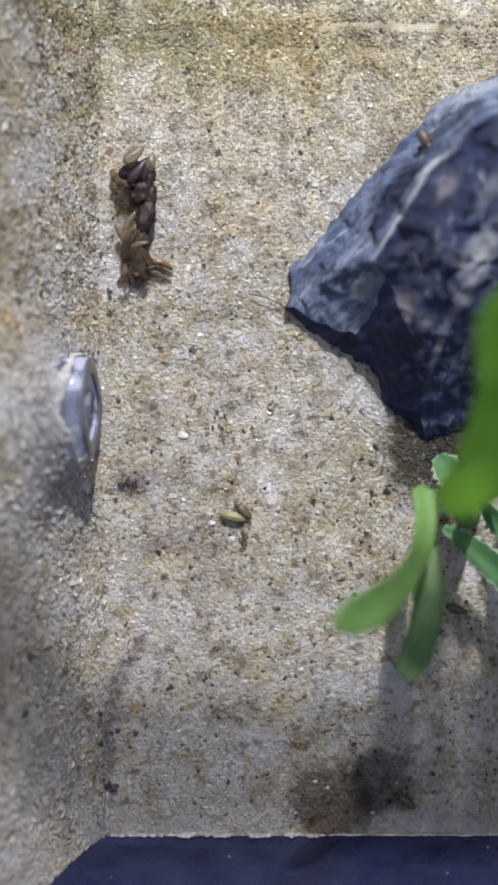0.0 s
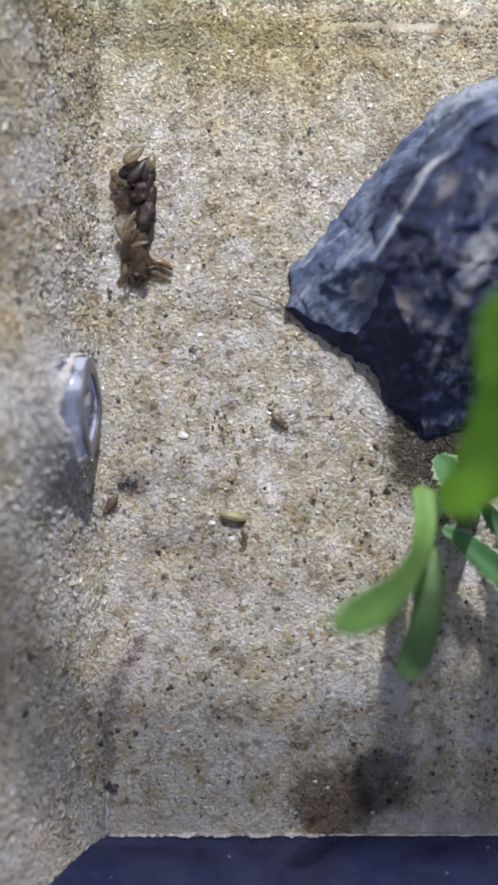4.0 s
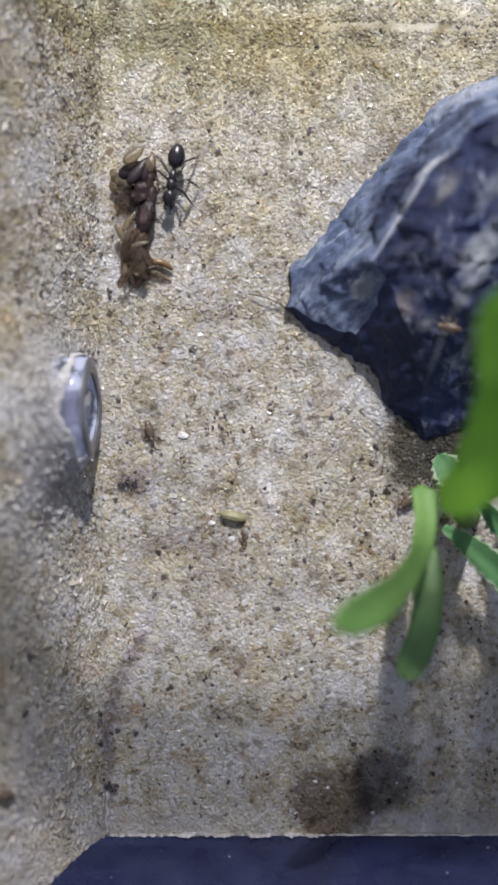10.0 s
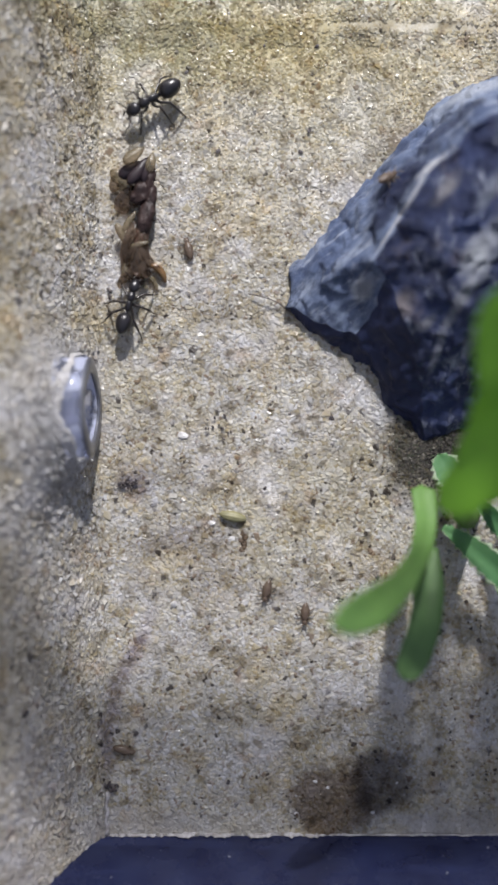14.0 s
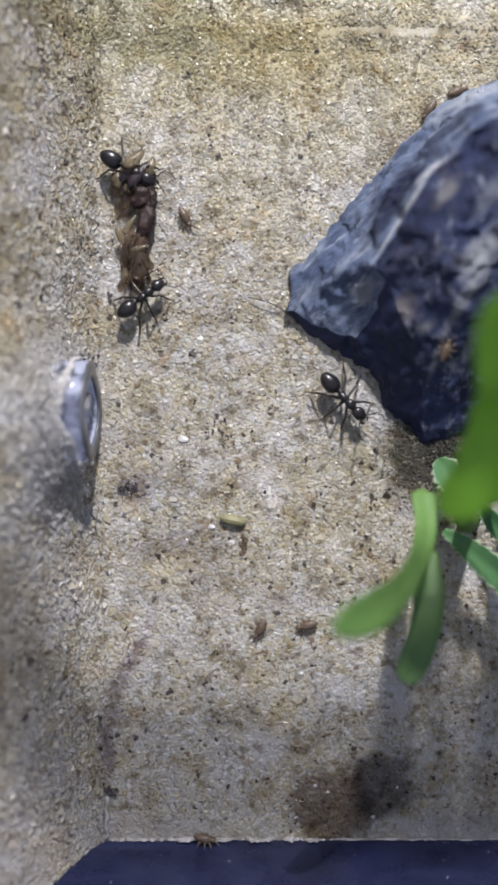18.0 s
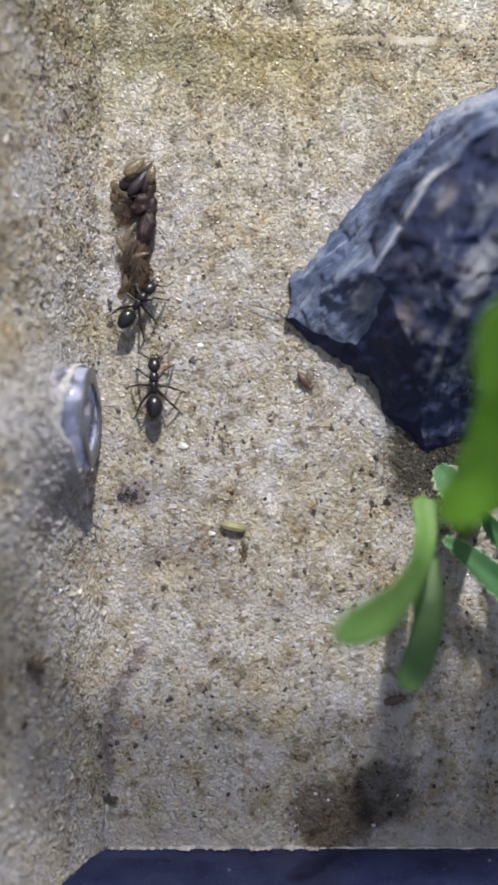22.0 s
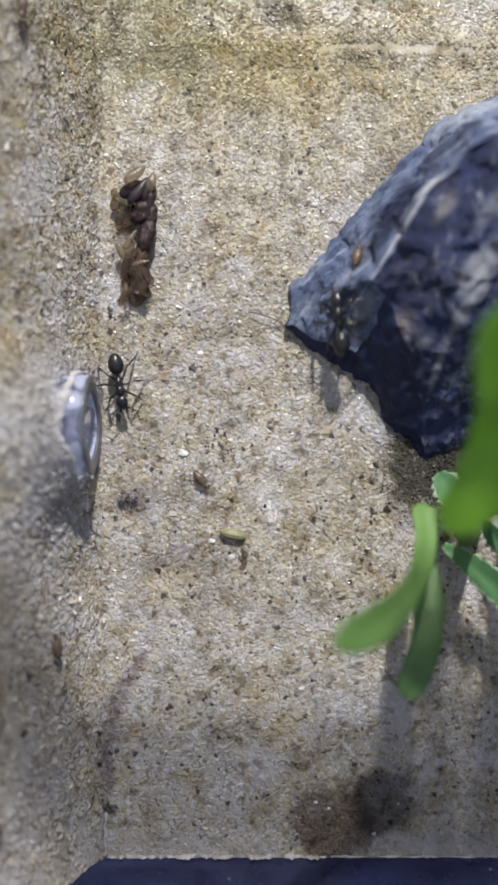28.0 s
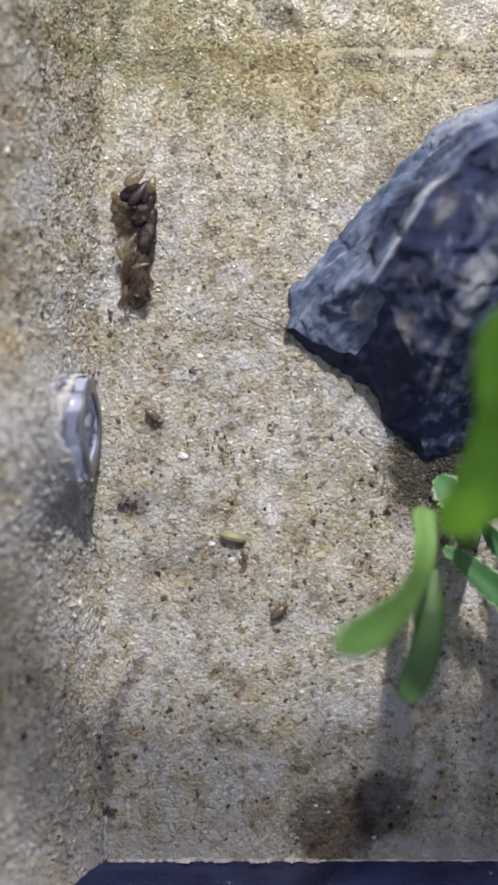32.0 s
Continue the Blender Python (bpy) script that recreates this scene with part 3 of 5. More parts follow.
for k in range(900):
    a = random.uniform(-0.35, math.pi + 0.35)
    d = abs(random.gauss(0, 1.7))
    z = TUBE_Z + (TUBE_R + d) * math.sin(a)
    y = TUBE_Y + (TUBE_R + d) * math.cos(a)
    crumbs.append((WALL_X - LEAN * z + mound(y, max(0.0, z)) - 0.3 + random.uniform(-0.30, 0.02), y, z))
    size.append(random.choice((0.07, 0.09, 0.11, 0.15)))
for k in range(1300):
    a = random.uniform(0.15, math.pi - 0.05)
    z = TUBE_Z + (TUBE_R + 0.08) * math.sin(a)
    reach = 0.3 * max(0.0, math.sin(a)) + 0.1 + 0.8 * noise.noise(Vector((a * 2.1, 0.3, 5.5))) + 0.4 * noise.noise(Vector((a * 6.0, 2.3, 1.5)))
    crumbs.append((WALL_X - LEAN * max(0.0, z) + mound(TUBE_Y, max(0.0, z)) - 1.4 + random.uniform(0, 1) * max(0.1, reach + 0.7), TUBE_Y + (TUBE_R + 0.08) * math.cos(a), z))
    size.append(random.choice((0.09, 0.13, 0.18)))
for k in range(260):
    a = math.pi + random.gauss(0, 0.16)
    d = abs(random.gauss(0, 0.35))
    crumbs.append((WALL_X - 2.4 - random.gauss(0, 0.9), TUBE_Y + (TUBE_R - 0.1 + d) * math.cos(a), TUBE_Z + 1.0 + (TUBE_R + d) * math.sin(a)))
    size.append(random.choice((0.09, 0.13, 0.2)))
scatter("sealant", crumbs, size, nest_tube, SEALANT, "crumbly whitish sealant round the tube", 31, 0.5, (0.8, 1.1, 1.1), 0.35)
# added trough that brightens what shows through the tube's lower half
bm = bmesh.new()
prof = []
for x, r in ((-17.6, 5.75), (-17.6, 6.6), (-34, 6.6), (-34, 5.75)):
    prof.append([bm.verts.new(Vector((x - 0.25 * r * (1 + math.sin(a)), TUBE_Y + r * math.cos(a), TUBE_Z + r * math.sin(a))) * MM)
                 for a in (math.pi * (1.12 + 0.76 * k / 24) for k in range(25))])
for a, b_ in zip(prof, prof[1:] + prof[:1]):
    for k in range(24):
        bm.faces.new((a[k], a[k + 1], b_[k + 1], b_[k]))
part("lightening_bed", bm, CLOUDED, nest_tube, "pale bed added to lighten the tube from below")


# ---- the stone ----
def rock():
    p = dict(a=(4.4, 15.8, 1), b=(5.6, 20.8, 0.4), c=(10.6, 26.9, 0), d=(17.3, 34.8, 0), e=(23.0, 40.4, 1), f=(26.4, 41.6, 3), g=(34.9, 43.9, 3),
             h=(13.8, 20.1, 9), i=(17.9, 27.1, 12.5), j=(23.2, 32.4, 15), k=(30.0, 33.7, 15), l=(12.5, 12.5, 2.7), m=(15.0, 17.7, 8.0),
             n=(7.5, 13.1, 0), o=(14.0, 8.7, 0), p=(17.3, 3.2, 0), q=(20.6, 0.2, 0), r=(21.2, 18.5, 11.5), s=(23.2, 11.3, 8), t=(23.2, 5.1, 3),
             u=(27.3, 2.6, 0), v=(37.9, 9.6, 0), w=(32.4, 23.4, 13), x=(17.3, 12.9, 7.6), y=(19.2, 7.4, 4.5), z=(43.9, 29.6, 0), ac=(8.0, 18.3, 3.2))
    # rind takes the paler material; the other two carry shade in their colour
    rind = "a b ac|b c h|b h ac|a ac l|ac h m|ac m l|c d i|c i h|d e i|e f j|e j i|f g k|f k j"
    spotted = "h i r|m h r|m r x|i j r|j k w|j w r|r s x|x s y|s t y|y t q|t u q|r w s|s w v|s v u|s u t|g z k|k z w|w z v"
    shaded_front = "a l o|a o n|l m x|l x p|l p o|x y p|y q p"
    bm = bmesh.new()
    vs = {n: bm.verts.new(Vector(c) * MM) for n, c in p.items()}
    for slot, faces in enumerate((rind, spotted, shaded_front)):
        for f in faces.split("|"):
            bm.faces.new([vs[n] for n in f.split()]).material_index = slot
    rim = [e for e in bm.edges if len(e.link_faces) == 1]
    low = bmesh.ops.extrude_edge_only(bm, edges=rim)["geom"]
    for v in low:
        if isinstance(v, bmesh.types.BMVert):
            v.co.z = -0.0015
    bmesh.ops.recalc_face_normals(bm, faces=bm.faces)
    bmesh.ops.triangulate(bm, faces=bm.faces)
    for _ in range(5):
        long = [e for e in bm.edges if e.calc_length() > 0.0007]
        bmesh.ops.subdivide_edges(bm, edges=long, cuts=1)
        bmesh.ops.triangulate(bm, faces=[f for f in bm.faces if len(f.verts) > 3])
    for v in bm.verts:
        p = v.co / MM
        for f, amp in ((0.33, 0.75), (0.9, 0.35), (2.3, 0.14)):
            v.co += Vector((noise.noise(p * f), noise.noise(p * f + Vector((9, 0, 0))), 0.5 * noise.noise(p * f + Vector((0, 9, 0))))) * amp * MM
    bm.normal_update()
    for v in bm.verts:
        p = v.co / MM
        along = Vector((0.62 * p.x + 0.78 * p.y, 0.78 * p.x - 0.62 * p.y, p.z))
        d = 0.35 * noise.noise(p * 0.22) + 0.4 * abs(noise.noise(p * 0.42)) - 0.28 * abs(noise.noise(p * 0.8 + Vector((5, 1, 2)))) + 0.12 * noise.noise(p * 1.7) + 0.06 * noise.noise(p * 3.6)
        d += 0.22 * noise.noise(Vector((along.x * 0.3, along.y * 1.3, along.z)))
        v.co += v.normal * d * MM
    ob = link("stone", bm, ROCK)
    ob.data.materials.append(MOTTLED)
    ob.data.materials.append(FLINT_SHADED)
    return tagged(ob, "angular blue-grey flint with chalky white patches", "stone")


stone = rock()
bpy.context.view_layer.update()
stone_tree = BVHTree.FromPolygons([v.co.copy() for v in stone.data.vertices], [tuple(p.vertices) for p in stone.data.polygons])


# ---- the plant ----
def spline(pts, n):
    pts = [Vector(p) for p in pts]
    out = []
    ext = [2 * pts[0] - pts[1]] + pts + [2 * pts[-1] - pts[-2]]
    for i in range(n + 1):
        u = i / n * (len(pts) - 1)
        k = min(int(u), len(pts) - 2)
        t = u - k
        a, b_, c_, d = ext[k:k + 4]
        out.append(0.5 * ((2 * b_) + (c_ - a) * t + (2 * a - 5 * b_ + 4 * c_ - d) * t * t + (3 * b_ - a - 3 * c_ + d) * t ** 3))
    return out


def leaf(name, parent, pts, width, material, label, face=(0, 0, 1), teeth=0.0, fold=0.15, thick=0.35, tip=0.5, base=0.14, blunt=0.0, prof=()):
    """A solid leaf blade along pts (mm); width at its broadest; teeth: depth of the notches."""
    n, m = 34, 8
    line = spline(pts, n)
    bm = bmesh.new()
    top, low = [], []
    for i, p in enumerate(line):
        u = i / n
        d = (line[min(i + 1, n)] - line[max(i - 1, 0)]).normalized()
        side = d.cross(Vector(face)).normalized()
        up = side.cross(d)
        w = width * 0.5 * (base + (1 - base) * math.sin(math.pi * min(1, u * 0.66 + 0.05)) ** 1.1) * (1 - max(0, (u - 1 + tip * 0.4) / (tip * 0.4)) ** 2.2) ** 0.5 if u < 1 else 0.02
        if prof:
            k = min(int(u * (len(prof) - 1)), len(prof) - 2)
            f = u * (len(prof) - 1) - k
            w = 0.5 * (prof[k] + (prof[k + 1] - prof[k]) * f * f * (3 - 2 * f)) * max(0.03, 1 - max(0, (u - 0.88) / 0.12) ** 2.2) ** 0.5
        if blunt:
            w *= max(0.02, 1 - max(0, (blunt - u) / blunt) ** 2.2) ** 0.5
        a, b_ = [], []
        for k in range(m + 1):
            s = 2 * k / m - 1
            cut = 1 - teeth * (0.5 + 0.5 * math.sin(u * 62 + 2.5 * noise.noise(Vector((u * 9, s, 0))))) * abs(s) ** 3
            wave = 0.05 * width * noise.noise(p * 0.12 + Vector((s, 0, 0)))
            q = p + side * (s * w * cut) + up * (fold * w * s * s + wave - 0.25 * fold * w * (1 - abs(s)) ** 4)
            h = thick * (1 - 0.85 * abs(s) ** 4) * 0.5
            a.append(bm.verts.new((q + up * h) * MM))
            b_.append(bm.verts.new((q - up * h) * MM))
        top.append(a)
        low.append(b_)
    for i in range(n):
        for k in range(m):
            bm.faces.new((top[i][k], top[i + 1][k], top[i + 1][k + 1], top[i][k + 1]))
            bm.faces.new((low[i][k], low[i][k + 1], low[i + 1][k + 1], low[i + 1][k]))
        bm.faces.new((top[i][0], low[i][0], low[i + 1][0], top[i + 1][0]))
        bm.faces.new((top[i][m], top[i + 1][m], low[i + 1][m], low[i][m]))
    for i in (0, n):
        for k in range(m):
            f = (top[i][k], top[i][k + 1], low[i][k + 1], low[i][k])
            bm.faces.new(f if i == 0 else f[::-1])
    ob = part(name, bm, material, parent, label)
    if teeth:
        # the scarred pale margin
        ob.data.materials.append(LEAF_RIM)
        for i in range(n):
            for k in (0, m - 1):
                if noise.noise(Vector((i * 0.9, k, 3.3))) > -0.25:
                    ob.data.polygons[(i * m + k) * 2 + 2 * i].material_index = 1
    return ob


plant = thing("plant", 0, 0, 0, "small green plant with long blunt leaves beside the stone", "plant")
bm = bmesh.new()
tube(bm, spline([(26.3, -8.1, 0), (24.6, -8.3, 5), (23.3, -8.3, 9), (21.6, -7.5, 14)], 10), [1.2] * 6 + [1.0] * 5, 9)
part("stem", bm, STEM, plant, "pale green stem")
leaf("leaf", plant, [(18.4, -4.6, 10), (18.1, -8.2, 13), (16.6, -11.1, 17), (13.9, -13.1, 22), (10.8, -14.4, 26), (7.0, -15.3, 29)], 3.6, LEAF, "bright green blunt curved leaf", blunt=0.03, prof=(2.52, 2.32, 2.33, 2.81, 3.65, 3.13))
leaf("leaf", plant, [(19.0, -11.2, 10), (18.7, -15.0, 12), (17.9, -18.1, 14), (16.8, -20.8, 15), (15.3, -23.5, 16)], 3.4, LEAF_DEEP, "deep green blunt leaf", prof=(2.16, 3.17, 3.33, 3.29, 2.8))
leaf("leaf", plant, [(16.7, -5.9, 26), (18.6, -4.1, 27), (21.1, -1.1, 28), (22.6, 3.0, 30), (22.3, 7.4, 32), (21.5, 12.9, 34)], 8.0, LEAF_YOUNG, "broad tall green leaf", (0.0, 0.3, 1.0), blunt=0.12, prof=(2.77, 4.38, 6.73, 8.41, 8.89, 8.63))
leaf("leaf", plant, [(21.6, -9.4, 6), (24.1, -11.2, 6), (27.3, -14.0, 6), (31.3, -17.7, 6)], 3.9, LEAF_BLUE, "blue-green toothed leaf", teeth=0.3, fold=0.35)
leaf("leaf", plant, [(24.2, -7.4, 8), (23.4, -6.0, 7), (22.9, -4.2, 5), (21.4, -1.4, 4)], 4.2, LEAF_BLUE, "toothed leaf low by the stem", teeth=0.3, fold=0.3)
leaf("leaf", plant, [(25.5, -6.1, 4), (27.1, -7.8, 3.5), (29.0, -9.8, 3), (31.0, -10.7, 3)], 3.0, LEAF_BLUE, "dark toothed leaf low by the stem", teeth=0.3, fold=0.3)
# two leaves out of view, added only for the shadows they cast
leaf("leaf", plant, [(33.8, 22, 14), (32.8, 12, 18), (32.0, 0, 20), (31.6, -9, 20.5), (31.2, -20, 19)], 8.0, LEAF, "unseen broad green leaf added to shade the floor")
leaf("leaf", plant, [(26.8, -6, 4), (31.5, 1, 22), (30.6, 9, 37), (26.6, 16, 45), (25.9, 27, 46), (25.6, 37, 45)], 7.4, LEAF_DEEP, "unseen long green leaf added to shade the floor", prof=(1.6, 2.4, 4.5, 7.2, 7.4, 6.8))

# crumbs that darken the shaded sand between stone and plant
rng = np.random.default_rng(8)
n = 4600
mx, my = rng.normal(0, 1, (2, n))
cx, cy = (22.3, -1.1)
spots = [(cx + a * 2.6 + 1.0, cy + b_ * 2.9, floor_height(cx + a * 2.6 + 1, cy + b_ * 2.9) + 0.15 + 0.5 * max(0, 1 - a * a - b_ * b_) * r) for a, b_, r in zip(mx, my, rng.uniform(0, 1.6, n))]
moss = scatter("moss", spots, rng.uniform(0.05, 0.15, n), None, MOSS_SHADED, "crumbs of soil and moss coloured dark for the shade under the stone", 21, 0.4, (1.3, 1.3, 0.6), 0.4)
moss["category"] = "moss"


# ---- the dead insect and the small litter ----
def carcass():
    x, y = -13.1, 26.1
    ob = thing("dead_insect", x, y, 0, "dried brown insect remains with amber shells on the sand", "dead insect")
    # a crumpled dark trunk with black pods at its upper end
    for c, r, a, tilt, rough, m in (((1.5, 4.6, 1.7), (1.7, 0.72, 0.7), 84, 4, 0.4, HUSK_DARK), ((0.6, 3.1, 1.6), (1.7, 1.1, 0.9), 60, 0, 0.6, HUSK_DARK), ((1.7, 2.4, 1.6), (1.7, 0.7, 0.7), 84, 0, 0.5, HUSK_DARK),
                                    ((1.2, 0.3, 1.6), (2.6, 0.95, 0.9), 76, 4, 0.6, HUSK_DARK), ((0.55, -2.0, 1.4), (2.4, 0.9, 0.75), 78, -4, 0.8, HUSK_MID),
                                    ((0.2, -4.8, 1.1), (2.3, 0.75, 0.6), 84, -4, 1.0, HUSK_MID), ((-0.2, -6.4, 0.7), (1.2, 0.8, 0.45), 95, 0, 0.8, HUSK_DARK)):
        bm = bmesh.new()
        for v in blob(bm, c, r, a, tilt, 30, 22, 0.1):
            p = v.co / MM
            push = Vector((noise.noise(p * 1.1), noise.noise(p * 1.1 + Vector((7, 0, 0))), noise.noise(p * 1.1 + Vector((0, 7, 0))))) * 0.45
            push += Vector((noise.noise(p * 2.9), noise.noise(p * 2.9 + Vector((7, 0, 0))), noise.noise(p * 2.9 + Vector((0, 7, 0))))) * 0.22
            v.co += push * rough * MM
            v.co.z = max(v.co.z, 0.0001)
        part("segment", bm, m, ob)
    for c, r, a, tilt in (((-0.65, 5.5, 2.0), (1.6, 0.8, 0.6), 36, 6), ((0.35, 5.3, 2.2), (2.0, 0.75, 0.55), 54, 8), ((1.15, 5.4, 2.0), (1.5, 0.62, 0.5), 78, 0)):
        bm = bmesh.new()
        blob(bm, c, r, a, tilt, 18, 12, 0.2, 0.15)
        part("pod", bm, HUSK_BLACK, ob, "smooth blackish pod")
    for c, r, a, tilt in (((-0.1, 6.9, 2.9), (1.55, 0.68, 0.4), 40, 8), ((1.75, 6.2, 2.3), (1.2, 0.58, 0.4), 78, 0), ((-1.8, 4.5, 1.9), (1.5, 0.75, 0.4), -42, 0), ((-1.2, 3.7, 1.2), (1.1, 0.7, 0.4), -15, 0),
                          ((-1.65, -2.0, 1.8), (1.5, 0.48, 0.42), -64, 10), ((-0.75, -0.4, 1.9), (1.4, 0.42, 0.35), 57, 0), ((0.45, -3.2, 2.1), (1.2, 0.36, 0.3), 15, 0),
                          ((-1.3, -5.6, 0.9), (1.9, 0.5, 0.3), 84, 0), ((0.75, -5.3, 1.3), (1.7, 0.36, 0.3), 86, 0)):
        bm = bmesh.new()
        blob(bm, c, r, a, tilt, 16, 10, 0.3)
        part("shell", bm, AMBER, ob, "thin amber shell")
    for pts, w in (([(-0.2, -0.5, 2.2), (-0.9, -2.6, 1.9), (-1.2, -4.6, 1.2), (-0.9, -6.8, 0.6)], 1.5), ([(0.5, -1.0, 2.2), (0.9, -3.2, 1.9), (0.7, -5.4, 1.2), (0.2, -7.6, 0.5)], 1.5),
                   ([(-0.8, 5.6, 2.0), (-2.2, 4.7, 1.5), (-2.9, 3.2, 0.8)], 1.2),
                   ([(-0.6, 3.6, 1.6), (-1.5, 2.2, 1.2), (-1.9, 0.8, 0.5)], 1.9), ([(0.2, -3.0, 2.4), (0.3, -5.2, 1.8), (-0.2, -8.0, 0.7)], 2.0)):
        leaf("wing", ob, pts, w, WING, "crumpled translucent brown wing", thick=0.12, fold=0.3)
    # shreds of wing and thin limbs that stick out on all sides
    rr = random.Random(12)
    for k in range(13):
        u = rr.uniform(-6.5, -0.5)
        side = rr.choice((-1, -1, 1))
        cx = 0.6 + 0.12 * u + side * rr.uniform(0.2, 0.9)
        leaf("wing", ob, [(cx, u, 2.3), (cx + side * rr.uniform(0.2, 0.8), u - rr.uniform(0.6, 1.2), 2.0), (cx + side * rr.uniform(0.4, 1.1), u - rr.uniform(1.2, 2.6), 1.2)],
             rr.uniform(0.5, 1.2), WING, "crumpled translucent brown wing", (0.3 * side, 0.2, 1), thick=0.1, fold=0.4)
    for k in range(7):
        u = (5.2, 4.0, 1.2, -0.6, -2.4, -4.4, -6.0)[k]
        side = (-1, 1, -1, 1, -1, -1, 1)[k]
        bm = bmesh.new()
        tube(bm, [(0.5 + side * 0.8, u, 1.5), (0.5 + side * 2.0, u + 0.5, 1.6), (0.5 + side * 2.9, u - 0.7, 0.5)], [0.09, 0.07, 0.04], 6)
        part("limb", bm, HUSK_MID, ob, "thin bent brown limb")
    return ob


dead = carcass()
x, y = -11.7, 20.4
loose_shell = thing("insect_shell", x, y, 0, "curved orange shell piece beside the dead insect", "insect shell")
bm = bmesh.new()
tube(bm, spline([(-0.6, 0.2, 0.8), (0.6, 0.7, 1.0), (1.9, 0.5, 0.9), (2.7, -0.1, 0.5)], 12), [0.16 + 0.27 * math.sin(math.pi * (k + 0.8) / 13) for k in range(13)], 10)
part("shell", bm, ORANGE, loose_shell)
bm = bmesh.new()
tube(bm, spline([(-0.5, -0.3, 0.5), (0.6, -0.5, 0.7), (1.7, -0.9, 0.6), (2.5, -1.5, 0.3)], 12), [0.12 + 0.2 * math.sin(math.pi * (k + 0.8) / 13) for k in range(13)], 10)
part("shell", bm, AMBER, loose_shell)
bm = bmesh.new()
blob(bm, (-0.9, 0.0, 0.6), (0.6, 0.55, 0.5), 20, 0, 12, 8, 0, 0.2)
part("joint", bm, HUSK_DARK, loose_shell)

x, y = -1.9, -8.7
seed = thing("seed_husk", x, y, 0, "ribbed straw-green seed husk lying on sand", "seed")
bm = bmesh.new()
tube(bm, [(1.6 * u, -0.32 * u, 0.55) for u in (k / 14 - 1 for k in range(29))], [0.06 + 0.52 * (1 - (k / 14 - 1) ** 2) ** 0.7 for k in range(29)], 24)
for v in bm.verts:
    a = math.atan2(v.co.z - 0.00055, v.co.y + 0.2 * v.co.x)
    lift = 1 + 0.13 * math.cos(8 * a)
    v.co.y = (v.co.y + 0.2 * v.co.x) * lift - 0.2 * v.co.x
    v.co.z = 0.00055 + (v.co.z - 0.00055) * lift * 0.8
part("husk", bm, SEED, seed, "ribbed husk")
bm = bmesh.new()
for k in range(6):
    blob(bm, (1.25 + 0.18 * math.sin(k * 2.3), -2.0 - 0.38 * k, 0.16 + 0.05 * (k % 2)), (0.55 - 0.04 * k, 0.34, 0.10), 80 + 30 * math.sin(k * 2.1), 9 * (k % 3), 10, 8, 0.2, 0.8)
part("flake", bm, WING, seed, "curled brown flake")


def scrap(name, px, py, label, category, material, n, spread, r, seed_):
    rr = random.Random(seed_)
    ob = thing(name, px, py, 0, label, category)
    bm = bmesh.new()
    for _ in range(n):
        s = r * rr.uniform(0.5, 1.2)
        blob(bm, (rr.gauss(0, spread), rr.gauss(0, spread * 0.8), 0.12 if n == 1 else 0.3 + rr.uniform(0, 0.3)), (s * 1.3, s * 0.8, s * 0.4) if n == 1 else (s * 1.5, s * 0.7, s * 0.6), rr.uniform(0, 180), rr.uniform(-30, 30), 9, 6, 0, 0.8 if n == 1 else 0.3)
    part("crumb", bm, material, ob, smooth=False)
    return ob


scrap("dark_crumb", -14.4, -4.7, "blackish crumb of debris on the sand", "crumb", DEBRIS, 34, 0.62, 0.19, 1)
scrap("dark_crumb", -3.5, 1.8, "brown fibrous crumb on the sand", "crumb", DEBRIS, 16, 1.1, 0.17, 2)
scrap("dark_crumb", -16.3, -40.5, "small dark crumb in the wall's corner", "crumb", DEBRIS, 9, 0.42, 0.26, 3)
scrap("dark_crumb", -16.6, 17.7, "grey crumb at the wall's foot", "crumb", DEBRIS, 4, 0.4, 0.25, 4)
scrap("quartz_grain", -7.8, 0.9, "large white quartz grain", "grain", PALE, 1, 0.05, 0.55, 5)
scrap("quartz_grain", -8.9, -19.1, "single white quartz grain on sand", "grain", PALE, 1, 0.05, 0.42, 6)
scrap("quartz_grain", -4.4, -9.5, "glassy white grain beside the seed husk", "grain", PALE, 1, 0.05, 0.5, 71)
scrap("quartz_grain", -1.4, -7.8, "round white grain beside the seed husk", "grain", PALE, 1, 0.05, 0.42, 72)
scrap("quartz_grain", -2.1, -11.4, "white quartz grain beside the seed husk", "grain", PALE, 1, 0.05, 0.52, 7)
scrap("quartz_grain", -21.4, 38.4, "single white quartz grain on sand", "grain", PALE, 1, 0.05, 0.36, 8)
for k, (px, py) in enumerate(((7.9, -39.9), (5.6, -41.6), (14.6, -43.7), (5.4, -43.7), (9.3, -40.7), (17.3, -40.1))):
    scrap("quartz_grain", px, py, "pale grain lying in the damp patch", "grain", PALE, 1, 0.1, 0.2, 20 + k)
for k, (px, py) in enumerate(((7.1, 36.8), (6.1, 34.3), (-3.7, 34.4), (1.8, 46.9), (8.1, 46.8), (1.9, -5.4), (9.9, 2.8),
                               (-2.4, -40.1), (-13.4, -34.4), (-4.4, -31.1), (-7.4, 43.6), (13.3, -37.1))):
    scrap("dark_grain", px, py, "single dark brown grain in the sand", "grain", DEBRIS, 1, 0.05, 0.32, 40 + k)
